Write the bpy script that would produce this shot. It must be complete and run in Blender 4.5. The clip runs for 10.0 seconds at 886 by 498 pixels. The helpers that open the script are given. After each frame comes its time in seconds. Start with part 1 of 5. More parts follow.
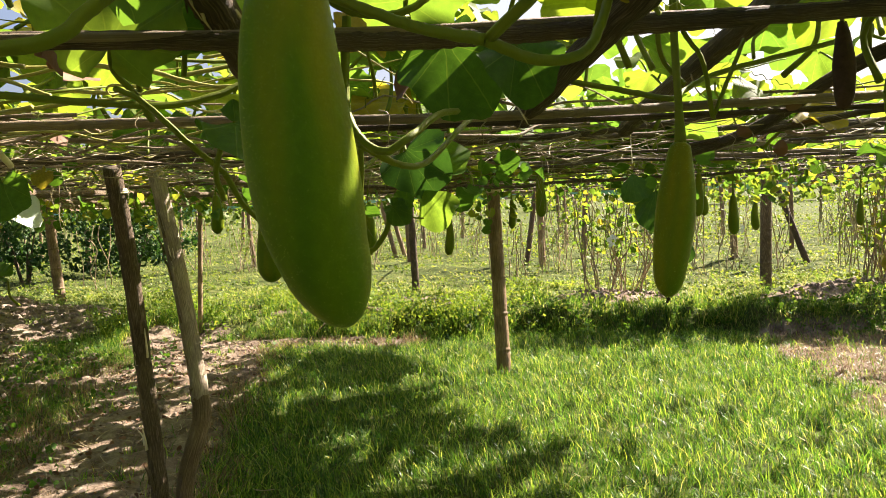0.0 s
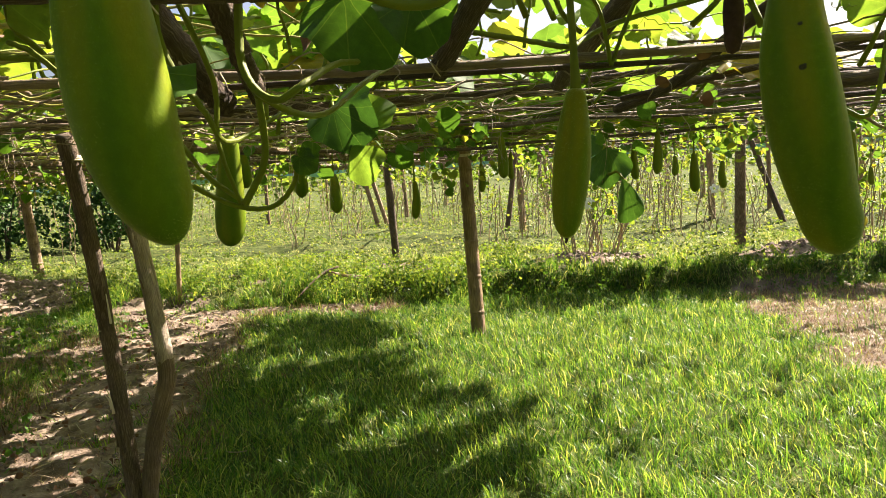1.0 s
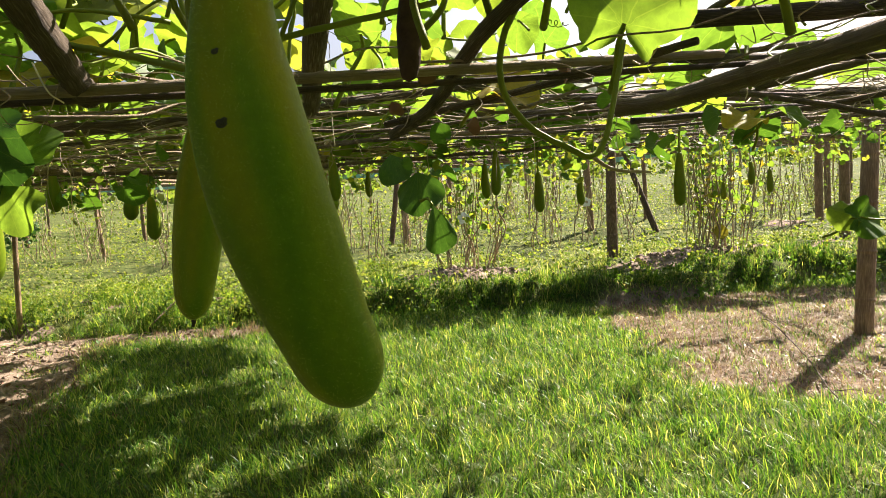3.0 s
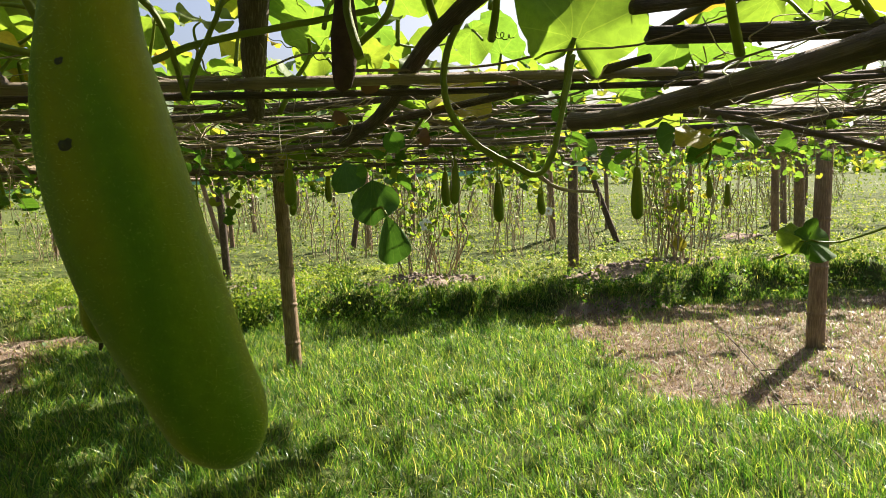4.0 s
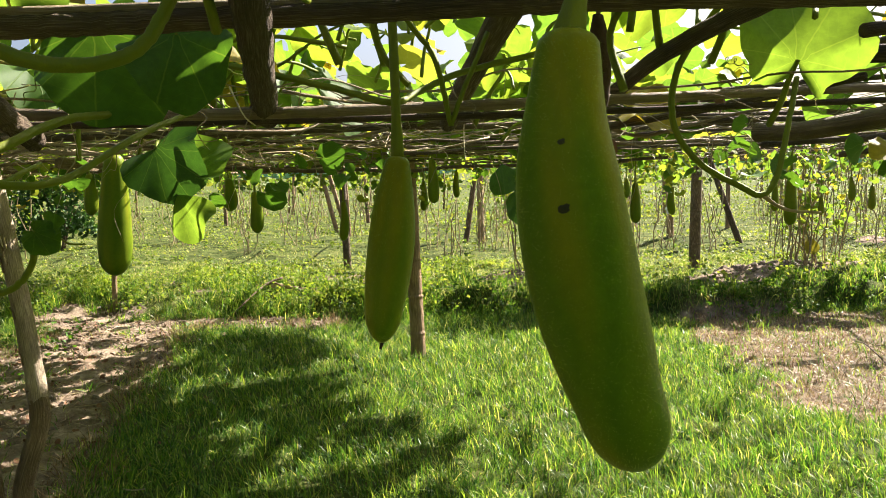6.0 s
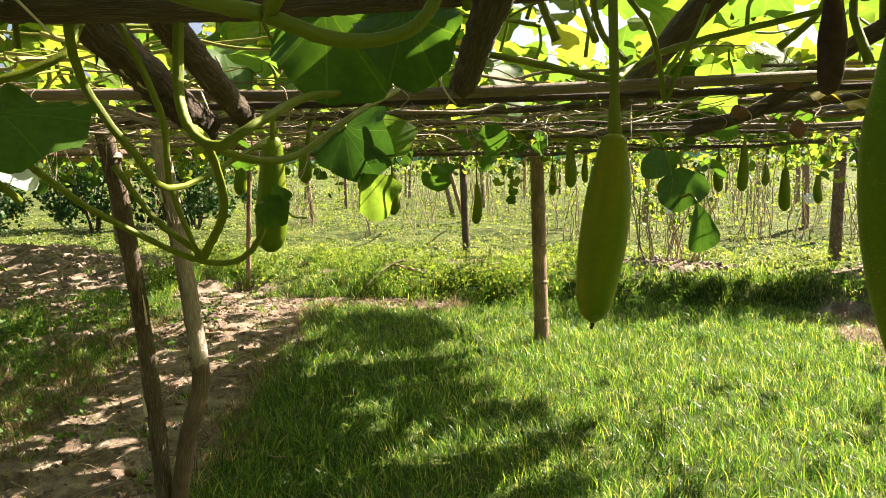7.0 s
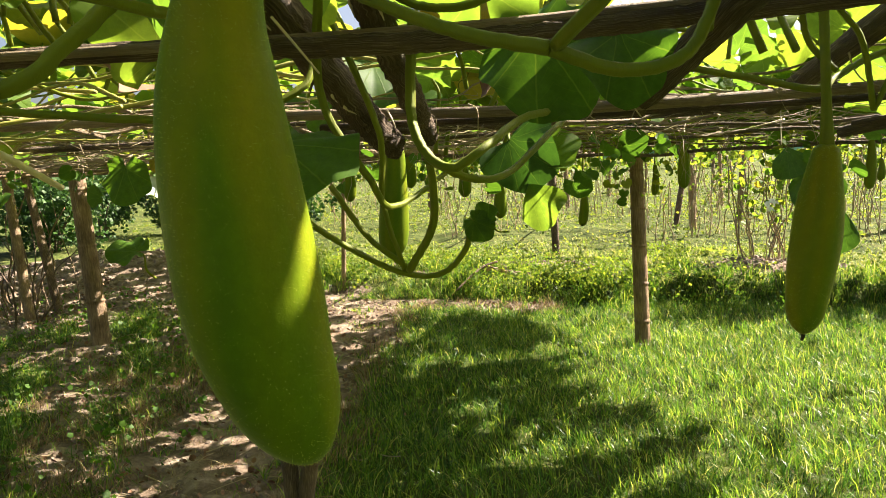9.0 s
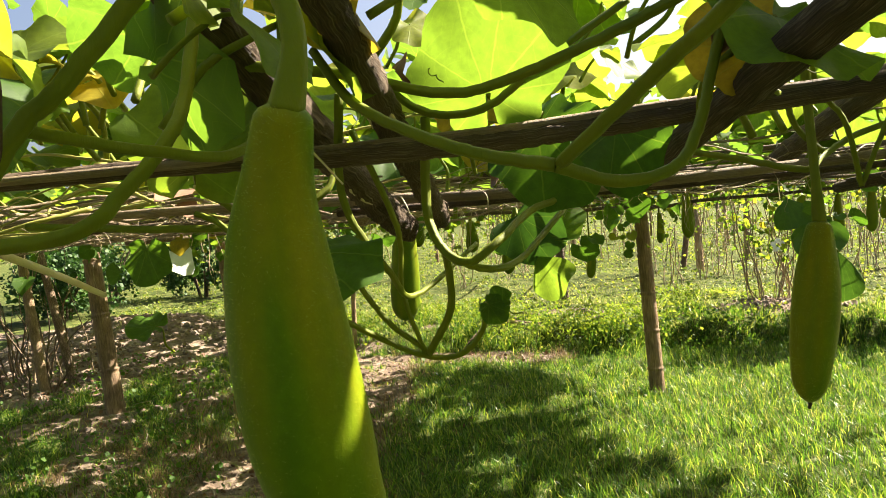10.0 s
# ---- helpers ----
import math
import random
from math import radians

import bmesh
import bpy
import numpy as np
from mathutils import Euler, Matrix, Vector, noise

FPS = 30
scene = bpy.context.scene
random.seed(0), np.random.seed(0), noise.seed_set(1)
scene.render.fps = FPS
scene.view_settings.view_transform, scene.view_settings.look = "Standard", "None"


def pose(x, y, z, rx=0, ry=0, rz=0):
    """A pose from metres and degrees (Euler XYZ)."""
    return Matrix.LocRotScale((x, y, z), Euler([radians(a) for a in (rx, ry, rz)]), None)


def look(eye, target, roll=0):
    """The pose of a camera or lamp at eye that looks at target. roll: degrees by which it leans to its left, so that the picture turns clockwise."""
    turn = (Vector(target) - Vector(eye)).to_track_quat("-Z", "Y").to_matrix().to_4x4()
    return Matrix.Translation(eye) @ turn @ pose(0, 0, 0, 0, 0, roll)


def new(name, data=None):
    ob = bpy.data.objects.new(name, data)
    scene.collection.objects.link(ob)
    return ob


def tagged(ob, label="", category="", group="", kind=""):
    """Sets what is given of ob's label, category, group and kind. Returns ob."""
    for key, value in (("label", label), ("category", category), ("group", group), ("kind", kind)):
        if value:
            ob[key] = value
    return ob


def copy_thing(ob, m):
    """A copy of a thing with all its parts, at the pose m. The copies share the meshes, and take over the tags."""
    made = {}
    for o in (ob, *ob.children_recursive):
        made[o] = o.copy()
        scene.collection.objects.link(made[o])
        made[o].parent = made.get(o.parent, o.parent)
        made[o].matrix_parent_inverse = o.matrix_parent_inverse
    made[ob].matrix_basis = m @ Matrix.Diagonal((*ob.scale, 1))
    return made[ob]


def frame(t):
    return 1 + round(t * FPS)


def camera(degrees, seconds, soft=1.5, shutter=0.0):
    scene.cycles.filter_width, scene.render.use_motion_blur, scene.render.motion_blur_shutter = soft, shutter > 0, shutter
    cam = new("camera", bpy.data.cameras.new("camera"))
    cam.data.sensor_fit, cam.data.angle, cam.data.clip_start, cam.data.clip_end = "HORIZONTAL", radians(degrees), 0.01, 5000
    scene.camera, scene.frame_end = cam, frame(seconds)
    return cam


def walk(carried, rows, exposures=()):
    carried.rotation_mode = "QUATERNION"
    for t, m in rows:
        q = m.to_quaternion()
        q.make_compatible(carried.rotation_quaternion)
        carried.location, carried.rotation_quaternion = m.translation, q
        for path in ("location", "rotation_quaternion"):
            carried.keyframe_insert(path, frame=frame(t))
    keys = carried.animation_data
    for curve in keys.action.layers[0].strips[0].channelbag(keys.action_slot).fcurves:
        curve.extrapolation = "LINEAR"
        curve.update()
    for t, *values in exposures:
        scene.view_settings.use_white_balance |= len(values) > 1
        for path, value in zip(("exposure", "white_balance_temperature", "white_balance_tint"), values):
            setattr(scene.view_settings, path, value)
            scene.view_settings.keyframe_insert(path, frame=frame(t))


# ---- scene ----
cam = camera(62.0, 10.0, 0.65)
PATH = [
    (0, (0.2, 0.16, 1.638), (0.009, 2.147, 1.509), -2.4),
    (0.5, (0.305, 0.082, 1.612), (0.089, 2.064, 1.455), -0.3),
    (1, (0.336, 0.116, 1.597), (0.176, 2.098, 1.382), -3.6),
    (1.5, (0.381, 0.196, 1.596), (0.379, 2.188, 1.425), -5.4),
    (2, (0.574, 0.325, 1.581), (0.523, 2.314, 1.381), -2.5),
    (2.5, (0.666, 0.395, 1.618), (0.62, 2.385, 1.424), -3.6),
    (3, (0.721, 0.417, 1.635), (0.829, 2.404, 1.43), -3.8),
    (3.2, (0.742, 0.408, 1.649), (0.882, 2.395, 1.458), -4.0),
    (4.3, (0.766, 0.483, 1.649), (0.982, 2.461, 1.446), -2.0),
    (4.5, (0.75, 0.469, 1.652), (0.93, 2.45, 1.445), -2.1),
    (5, (0.699, 0.426, 1.679), (0.853, 2.411, 1.491), -1.3),
    (5.5, (0.629, 0.401, 1.695), (0.679, 2.393, 1.52), -2.1),
    (5.7, (0.603, 0.399, 1.695), (0.602, 2.391, 1.512), -2.0),
    (6.8, (0.467, 0.391, 1.691), (0.165, 2.351, 1.432), -0.9),
    (7, (0.432, 0.385, 1.688), (0.061, 2.336, 1.448), -1.2),
    (7.5, (0.337, 0.377, 1.698), (-0.097, 2.318, 1.484), -1.9),
    (8, (0.317, 0.385, 1.701), (-0.09, 2.334, 1.513), -2.0),
    (8.5, (0.317, 0.376, 1.702), (-0.137, 2.311, 1.472), -2.4),
    (9, (0.271, 0.315, 1.715), (-0.307, 2.216, 1.483), -2.5),
    (9.5, (0.257, 0.257, 1.764), (-0.404, 2.143, 1.672), -4.9),
    (10, (0.277, 0.261, 1.773), (-0.315, 2.169, 1.676), -4.9),
]
walk(cam, [(t, look(eye, target, roll)) for t, eye, target, roll in PATH],
     [(0, 2.40, 6390, 19), (0.5, 2.37, 6390, 19), (1.2, 2.40, 6390, 19), (2, 2.19, 6390, 19), (2.5, 2.32, 6390, 19), (3.2, 2.17, 6290, 18), (4.5, 2.03, 6090, 14),
      (5.5, 2.20, 6140, 14), (7, 2.58, 6440, 17), (8, 2.57, 6490, 17), (8.5, 2.44, 6440, 17), (9.2, 2.58, 6540, 16), (10, 2.54, 6590, 15)])

# ---------------------------------------------------------------- light
SUN_TO = Vector((0.70, 0.66, 0.86)).normalized()      # the way towards the sun
elevation = math.asin(SUN_TO.z)
azimuth = math.atan2(SUN_TO.x, SUN_TO.y)
world = bpy.data.worlds.new("sky")
scene.world = world
world.use_nodes = True
wn = world.node_tree
bg = wn.nodes["Background"]
sky = wn.nodes.new("ShaderNodeTexSky")
sky.sky_type = "NISHITA"
sky.sun_disc = False
sky.sun_elevation, sky.sun_rotation = elevation, azimuth
sky.air_density, sky.dust_density, sky.ozone_density = 1.0, 5.0, 1.4
wn.links.new(sky.outputs[0], bg.inputs[0])
bg.inputs[1].default_value = 0.038
sun_data = bpy.data.lights.new("sun", "SUN")
sun_data.energy, sun_data.angle, sun_data.color = 5.0, radians(0.55), (1.0, 0.905, 0.745)
sun = new("sun", sun_data)
sun.matrix_world = look(Vector((0, 0, 0)) + SUN_TO * 30, (0, 0, 0))

# ---------------------------------------------------------------- materials
def material(name):
    m = bpy.data.materials.new(name)
    m.use_nodes = True
    nt = m.node_tree
    return m, nt, nt.nodes["Principled BSDF"]


def node(nt, kind, **sets):
    n = nt.nodes.new(kind)
    for k, v in sets.items():
        n.inputs[k.replace("_", " ")].default_value = v
    return n


def ramp(nt, source, stops):
    r = nt.nodes.new("ShaderNodeValToRGB")
    els = r.color_ramp.elements
    while len(els) < len(stops):
        els.new(0.5)
    for el, (pos, col) in zip(els, stops):
        el.position, el.color = pos, (*col, 1)
    nt.links.new(source, r.inputs[0])
    return r.outputs[0]


def coords(nt, scale=(1, 1, 1)):
    tc = nt.nodes.new("ShaderNodeTexCoord")
    mp = nt.nodes.new("ShaderNodeMapping")
    mp.inputs["Scale"].default_value = scale
    nt.links.new(tc.outputs["Object"], mp.inputs[0])
    return mp.outputs[0]


def fractal(nt, vec, scale, detail=5.0, rough=0.6):
    n = node(nt, "ShaderNodeTexNoise", Scale=scale, Detail=detail, Roughness=rough)
    nt.links.new(vec, n.inputs["Vector"])
    return n.outputs["Fac"]


def mixed(nt, fac, a, b, mode="MIX"):
    m = nt.nodes.new("ShaderNodeMix")
    m.data_type, m.blend_type = "RGBA", mode
    for sock, val in ((m.inputs[0], fac), (m.inputs[6], a), (m.inputs[7], b)):
        if isinstance(val, (int, float)):
            sock.default_value = val
        elif isinstance(val, tuple):
            sock.default_value = (*val, 1)
        else:
            nt.links.new(val, sock)
    return m.outputs[2]


def mathn(nt, op, a, b=None):
    m = nt.nodes.new("ShaderNodeMath")
    m.operation = op
    for k, val in enumerate((a, b)):
        if val is None:
            continue
        if isinstance(val, (int, float)):
            m.inputs[k].default_value = val
        else:
            nt.links.new(val, m.inputs[k])
    return m.outputs[0]


def bumped(nt, bsdf, height, strength, distance):
    b = node(nt, "ShaderNodeBump", Strength=strength, Distance=distance)
    nt.links.new(height, b.inputs["Height"])
    nt.links.new(b.outputs[0], bsdf.inputs["Normal"])


def leafy(nt, bsdf, colour, share, gain):
    """Adds light that passes through a thin leaf."""
    tr = nt.nodes.new("ShaderNodeBsdfTranslucent")
    g = mixed(nt, 1.0, colour, gain, "MULTIPLY")
    nt.links.new(g, tr.inputs[0])
    mx = nt.nodes.new("ShaderNodeMixShader")
    mx.inputs[0].default_value = share
    nt.links.new(bsdf.outputs[0], mx.inputs[1])
    nt.links.new(tr.outputs[0], mx.inputs[2])
    nt.links.new(mx.outputs[0], nt.nodes["Material Output"].inputs[0])


def make_leaf(name, stops, gain, share=0.55):
    m, nt, b = material(name)
    tc = nt.nodes.new("ShaderNodeUVMap")
    sep = nt.nodes.new("ShaderNodeSeparateXYZ")
    nt.links.new(tc.outputs[0], sep.inputs[0])
    # veins run out from the stalk along u (the turn), v is the way outwards
    u = mathn(nt, "MULTIPLY", sep.outputs[0], 9.0)
    saw = mathn(nt, "ABSOLUTE", mathn(nt, "SUBTRACT", mathn(nt, "FRACT", u), 0.5))
    rib = mathn(nt, "MULTIPLY", mathn(nt, "SUBTRACT", 0.5, saw), mathn(nt, "ADD", sep.outputs[1], 0.06))
    vein = ramp(nt, rib, [(0.0, (1, 1, 1)), (0.010, (0.8, 0.8, 0.8)), (0.022, (0, 0, 0))])
    side = mathn(nt, "ABSOLUTE", mathn(nt, "SUBTRACT", mathn(nt, "FRACT", mathn(nt, "ADD", mathn(nt, "MULTIPLY", sep.outputs[1], 6.0), mathn(nt, "MULTIPLY", saw, -2.2))), 0.5))
    vein2 = ramp(nt, side, [(0.0, (0.55, 0.55, 0.55)), (0.05, (0, 0, 0))])
    rnd = nt.nodes.new("ShaderNodeObjectInfo")
    geo = nt.nodes.new("ShaderNodeNewGeometry")
    mix_r = mathn(nt, "FRACT", mathn(nt, "ADD", rnd.outputs["Random"], geo.outputs["Random Per Island"]))
    base = ramp(nt, mix_r, stops)
    vec = coords(nt)
    n1 = fractal(nt, vec, 14, 4)
    blot = ramp(nt, n1, [(0.35, (0.82, 0.82, 0.82)), (0.7, (1.12, 1.10, 1.0))])
    col = mixed(nt, 1.0, base, blot, "MULTIPLY")
    col = mixed(nt, mathn(nt, "MULTIPLY", vein, 0.2), col, (0.24, 0.33, 0.05))
    col = mixed(nt, mathn(nt, "MULTIPLY", vein2, 0.14), col, (0.20, 0.28, 0.04))
    nt.links.new(col, b.inputs["Base Color"])
    b.inputs["Roughness"].default_value = 0.55
    b.inputs["Specular IOR Level"].default_value = 0.22
    bumped(nt, b, mathn(nt, "ADD", mathn(nt, "MULTIPLY", vein, 1.0), mathn(nt, "MULTIPLY", fractal(nt, vec, 90, 3), 0.6)), 0.4, 0.002)
    leafy(nt, b, col, share, gain)
    return m


LEAF = make_leaf("gourd_leaf", [(0.0, (0.052, 0.120, 0.016)), (0.45, (0.086, 0.155, 0.018)), (0.8, (0.125, 0.180, 0.020)), (0.93, (0.165, 0.195, 0.022)), (0.97, (0.26, 0.22, 0.022))], (2.05, 1.85, 1.15), 0.56)
# darker, less translucent copy of LEAF: shade put into the colour
LEAF_DARK = make_leaf("shade_tinted_leaf", [(0.0, (0.040, 0.100, 0.012)), (1.0, (0.058, 0.128, 0.012))], (1.7, 1.6, 0.9), 0.45)
# lit counterpart of LEAF_DARK: sunlight put into its colour and gain
LEAF_LIT = make_leaf("sun_tinted_leaf", [(0.0, (0.075, 0.145, 0.018)), (1.0, (0.095, 0.165, 0.020))], (2.0, 1.85, 1.15), 0.56)
# hanging and wilted leaves: their shade is put into this dark green
LEAF_DULL = make_leaf("shade_dark_gourd_leaf", [(0.0, (0.032, 0.085, 0.012)), (1.0, (0.048, 0.112, 0.015))], (1.4, 1.4, 0.9), 0.25)
LEAF_YELLOW = make_leaf("yellowing_gourd_leaf", [(0.0, (0.27, 0.21, 0.020)), (1.0, (0.22, 0.20, 0.020))], (1.45, 1.3, 0.9))
WEED = make_leaf("weed_leaf", [(0.0, (0.055, 0.105, 0.018)), (0.6, (0.120, 0.180, 0.028)), (1.0, (0.22, 0.25, 0.045))], (1.7, 1.6, 0.9), 0.42)
BANKWEED = make_leaf("bank_weed_leaf", [(0.0, (0.070, 0.135, 0.014)), (0.6, (0.135, 0.205, 0.022)), (1.0, (0.22, 0.27, 0.035))], (1.8, 1.7, 0.9), 0.45)
HEDGE = make_leaf("hedge_leaf", [(0.0, (0.020, 0.055, 0.014)), (1.0, (0.045, 0.105, 0.020))], (1.6, 1.7, 1.0), 0.25)


def make_stem(name, a, b_, fuzz=0.35):
    m, nt, b = material(name)
    vec = coords(nt)
    col = mixed(nt, fractal(nt, vec, 22, 4), a, b_)
    nt.links.new(col, b.inputs["Base Color"])
    b.inputs["Roughness"].default_value = 0.6
    b.inputs["Specular IOR Level"].default_value = 0.25
    b.inputs["Sheen Weight"].default_value = fuzz
    b.inputs["Sheen Roughness"].default_value = 0.4
    b.inputs["Sheen Tint"].default_value = (0.85, 1.0, 0.6, 1)
    b.inputs["Subsurface Weight"].default_value = 0.15
    b.inputs["Subsurface Radius"].default_value = (0.004, 0.006, 0.001)
    bumped(nt, b, fractal(nt, coords(nt, (60, 60, 6)), 6, 3), 0.35, 0.002)
    return m


STEM = make_stem("green_vine", (0.085, 0.125, 0.005), (0.165, 0.185, 0.008), 0.0)
PALESTEM = make_stem("yellowing_vine", (0.20, 0.20, 0.035), (0.36, 0.33, 0.09), 0.03)
DRYSTEM = make_stem("dry_vine", (0.17, 0.12, 0.07), (0.40, 0.32, 0.20), 0.1)


def make_gourd(name, a, b_, c):
    m, nt, b = material(name)
    vec = coords(nt)
    n1 = fractal(nt, coords(nt, (1, 1, 0.10)), 21, 2, 0.4)
    n2 = fractal(nt, vec, 120, 3, 0.6)
    col = ramp(nt, n1, [(0.28, a), (0.48, b_), (0.66, c)])
    spk = ramp(nt, n2, [(0.42, (0.95, 0.95, 0.95)), (0.64, (1.05, 1.05, 1.0))])
    col = mixed(nt, 1.0, col, spk, "MULTIPLY")
    nt.links.new(col, b.inputs["Base Color"])
    b.inputs["Roughness"].default_value = 0.44
    b.inputs["Specular IOR Level"].default_value = 0.13
    b.inputs["Subsurface Weight"].default_value = 0.25
    b.inputs["Subsurface Radius"].default_value = (0.012, 0.016, 0.003)
    b.inputs["Subsurface Scale"].default_value = 0.5
    b.inputs["Sheen Weight"].default_value = 0.035
    b.inputs["Sheen Roughness"].default_value = 0.35
    b.inputs["Sheen Tint"].default_value = (0.85, 1.0, 0.5, 1)
    bumped(nt, b, mathn(nt, "ADD", n2, mathn(nt, "MULTIPLY", fractal(nt, vec, 420, 2), 0.5)), 0.18, 0.002)
    return m


GOURD = make_gourd("gourd_skin", (0.048, 0.126, 0.003), (0.096, 0.160, 0.003), (0.190, 0.190, 0.004))
GOURD_FAR = make_gourd("distant_gourd_skin", (0.065, 0.125, 0.004), (0.100, 0.152, 0.005), (0.15, 0.170, 0.007))


def make_pole(name, a, b_, c, grain=7.0, rough=0.75):
    m, nt, b = material(name)
    tc = nt.nodes.new("ShaderNodeUVMap")
    mp = nt.nodes.new("ShaderNodeMapping")
    mp.inputs["Scale"].default_value = (8, 1.6, 1)
    nt.links.new(tc.outputs[0], mp.inputs[0])
    rnd = nt.nodes.new("ShaderNodeObjectInfo")
    streak = fractal(nt, mp.outputs[0], grain, 6, 0.68)
    blot = fractal(nt, coords(nt), 5, 5, 0.6)
    fine = fractal(nt, coords(nt), 70, 4, 0.6)
    col = ramp(nt, streak, [(0.30, a), (0.52, b_), (0.70, c)])
    col = mixed(nt, 1.0, col, ramp(nt, blot, [(0.3, (0.6, 0.57, 0.52)), (0.65, (1.15, 1.12, 1.05))]), "MULTIPLY")
    col = mixed(nt, 1.0, col, ramp(nt, rnd.outputs["Random"], [(0, (0.72, 0.70, 0.68)), (1, (1.25, 1.22, 1.15))]), "MULTIPLY")
    nt.links.new(col, b.inputs["Base Color"])
    b.inputs["Roughness"].default_value = rough
    b.inputs["Specular IOR Level"].default_value = 0.35
    bumped(nt, b, mathn(nt, "ADD", streak, mathn(nt, "MULTIPLY", fine, 0.8)), 1.0, 0.010)
    return m


BAMBOO = make_pole("weathered_bamboo", (0.095, 0.065, 0.040), (0.20, 0.145, 0.090), (0.38, 0.30, 0.20))
DARKWOOD = make_pole("dark_rough_branch", (0.050, 0.036, 0.026), (0.125, 0.092, 0.066), (0.34, 0.28, 0.21), 9.0, 0.9)
PALEPOLE = make_pole("bleached_bamboo", (0.22, 0.165, 0.10), (0.40, 0.32, 0.22), (0.58, 0.49, 0.37))
PROPWOOD = make_pole("bleached_grey_branch", (0.14, 0.112, 0.086), (0.29, 0.245, 0.20), (0.50, 0.44, 0.37), 9.0, 0.9)
POST = make_pole("bamboo_post", (0.115, 0.075, 0.045), (0.25, 0.172, 0.105), (0.42, 0.315, 0.205), 5.0, 0.65)


def make_blade(name, stops, gain, share, gloss=0.2):
    m, nt, b = material(name)
    geo = nt.nodes.new("ShaderNodeNewGeometry")
    col = ramp(nt, geo.outputs["Random Per Island"], stops)
    big = fractal(nt, coords(nt), 0.9, 4)
    col = mixed(nt, 1.0, col, ramp(nt, big, [(0.3, (0.75, 0.80, 0.7)), (0.7, (1.2, 1.12, 1.05))]), "MULTIPLY")
    nt.links.new(col, b.inputs["Base Color"])
    b.inputs["Roughness"].default_value = 0.36
    b.inputs["Specular IOR Level"].default_value = gloss
    leafy(nt, b, col, share, gain)
    return m


GRASS = make_blade("green_grass", [(0.0, (0.010, 0.040, 0.008)), (0.4, (0.045, 0.118, 0.017)), (0.8, (0.122, 0.205, 0.031)), (0.95, (0.21, 0.27, 0.055)), (1.0, (0.38, 0.36, 0.18))], (2.5, 2.25, 1.1), 0.50, 0.26)
DRYGRASS = make_blade("dry_grass", [(0.0, (0.085, 0.055, 0.036)), (0.4, (0.195, 0.132, 0.080)), (0.75, (0.33, 0.245, 0.150)), (0.90, (0.23, 0.22, 0.08)), (1.0, (0.14, 0.19, 0.045))], (1.2, 1.1, 0.9), 0.3)
FIELDGRASS = make_blade("field_grass", [(0.0, (0.060, 0.105, 0.026)), (0.5, (0.155, 0.215, 0.056)), (0.85, (0.26, 0.285, 0.095)), (1.0, (0.43, 0.385, 0.23))], (1.95, 1.85, 1.3), 0.44)


def make_ground():
    m, nt, b = material("soil_and_turf")
    vec = coords(nt)
    big = fractal(nt, vec, 0.55, 5, 0.6)
    mid = fractal(nt, vec, 5, 6, 0.65)
    fine = fractal(nt, vec, 45, 5, 0.7)
    soil = ramp(nt, mid, [(0.28, (0.050, 0.036, 0.026)), (0.48, (0.165, 0.123, 0.089)), (0.72, (0.35, 0.285, 0.22))])
    turf = ramp(nt, mid, [(0.3, (0.022, 0.038, 0.008)), (0.5, (0.060, 0.080, 0.018)), (0.75, (0.15, 0.15, 0.05))])
    cover = nt.nodes.new("ShaderNodeAttribute")
    cover.attribute_name = "turf"
    fac = mathn(nt, "ADD", cover.outputs["Fac"], mathn(nt, "MULTIPLY", mathn(nt, "SUBTRACT", mid, 0.5), 0.7))
    fac = ramp(nt, fac, [(0.35, (0, 0, 0)), (0.65, (1, 1, 1))])
    col = mixed(nt, fac, soil, turf)
    col = mixed(nt, 1.0, col, ramp(nt, big, [(0.3, (0.85, 0.85, 0.85)), (0.7, (1.12, 1.1, 1.08))]), "MULTIPLY")
    col = mixed(nt, 1.0, col, ramp(nt, fine, [(0.3, (0.75, 0.75, 0.75)), (0.7, (1.15, 1.15, 1.15))]), "MULTIPLY")
    nt.links.new(col, b.inputs["Base Color"])
    b.inputs["Roughness"].default_value = 0.95
    b.inputs["Specular IOR Level"].default_value = 0.08
    bumped(nt, b, mathn(nt, "ADD", mid, mathn(nt, "MULTIPLY", fine, 0.5)), 0.9, 0.04)
    return m


GROUND = make_ground()


def plain(name, a, b_, scale=20, rough=0.7):
    m, nt, b = material(name)
    nt.links.new(mixed(nt, fractal(nt, coords(nt), scale, 5), a, b_), b.inputs["Base Color"])
    b.inputs["Roughness"].default_value = rough
    bumped(nt, b, fractal(nt, coords(nt), scale * 3, 4), 0.5, 0.004)
    return m


HAIR = make_blade("soft_hair", [(0.0, (0.20, 0.25, 0.06)), (1.0, (0.38, 0.43, 0.17))], (2.0, 2.0, 1.5), 0.5, 0.1)
HUSK = plain("shrivelled_brown_fruit", (0.014, 0.009, 0.007), (0.095, 0.058, 0.040), 60, 0.85)
HUSK.node_tree.nodes["Principled BSDF"].inputs["Specular IOR Level"].default_value = 0.12
NUB = plain("dry_blossom_end", (0.012, 0.009, 0.007), (0.035, 0.026, 0.018), 60, 0.9)
SCAR = plain("skin_scar", (0.010, 0.011, 0.004), (0.032, 0.034, 0.009), 200, 0.8)
DEADLEAF = plain("dead_brown_leaf", (0.09, 0.042, 0.022), (0.22, 0.11, 0.055), 30, 0.8)
CLOD = plain("soil_clod", (0.085, 0.062, 0.046), (0.23, 0.175, 0.132), 9, 0.95)
PETAL = plain("white_petal", (0.74, 0.76, 0.74), (0.85, 0.86, 0.84), 30, 0.6)
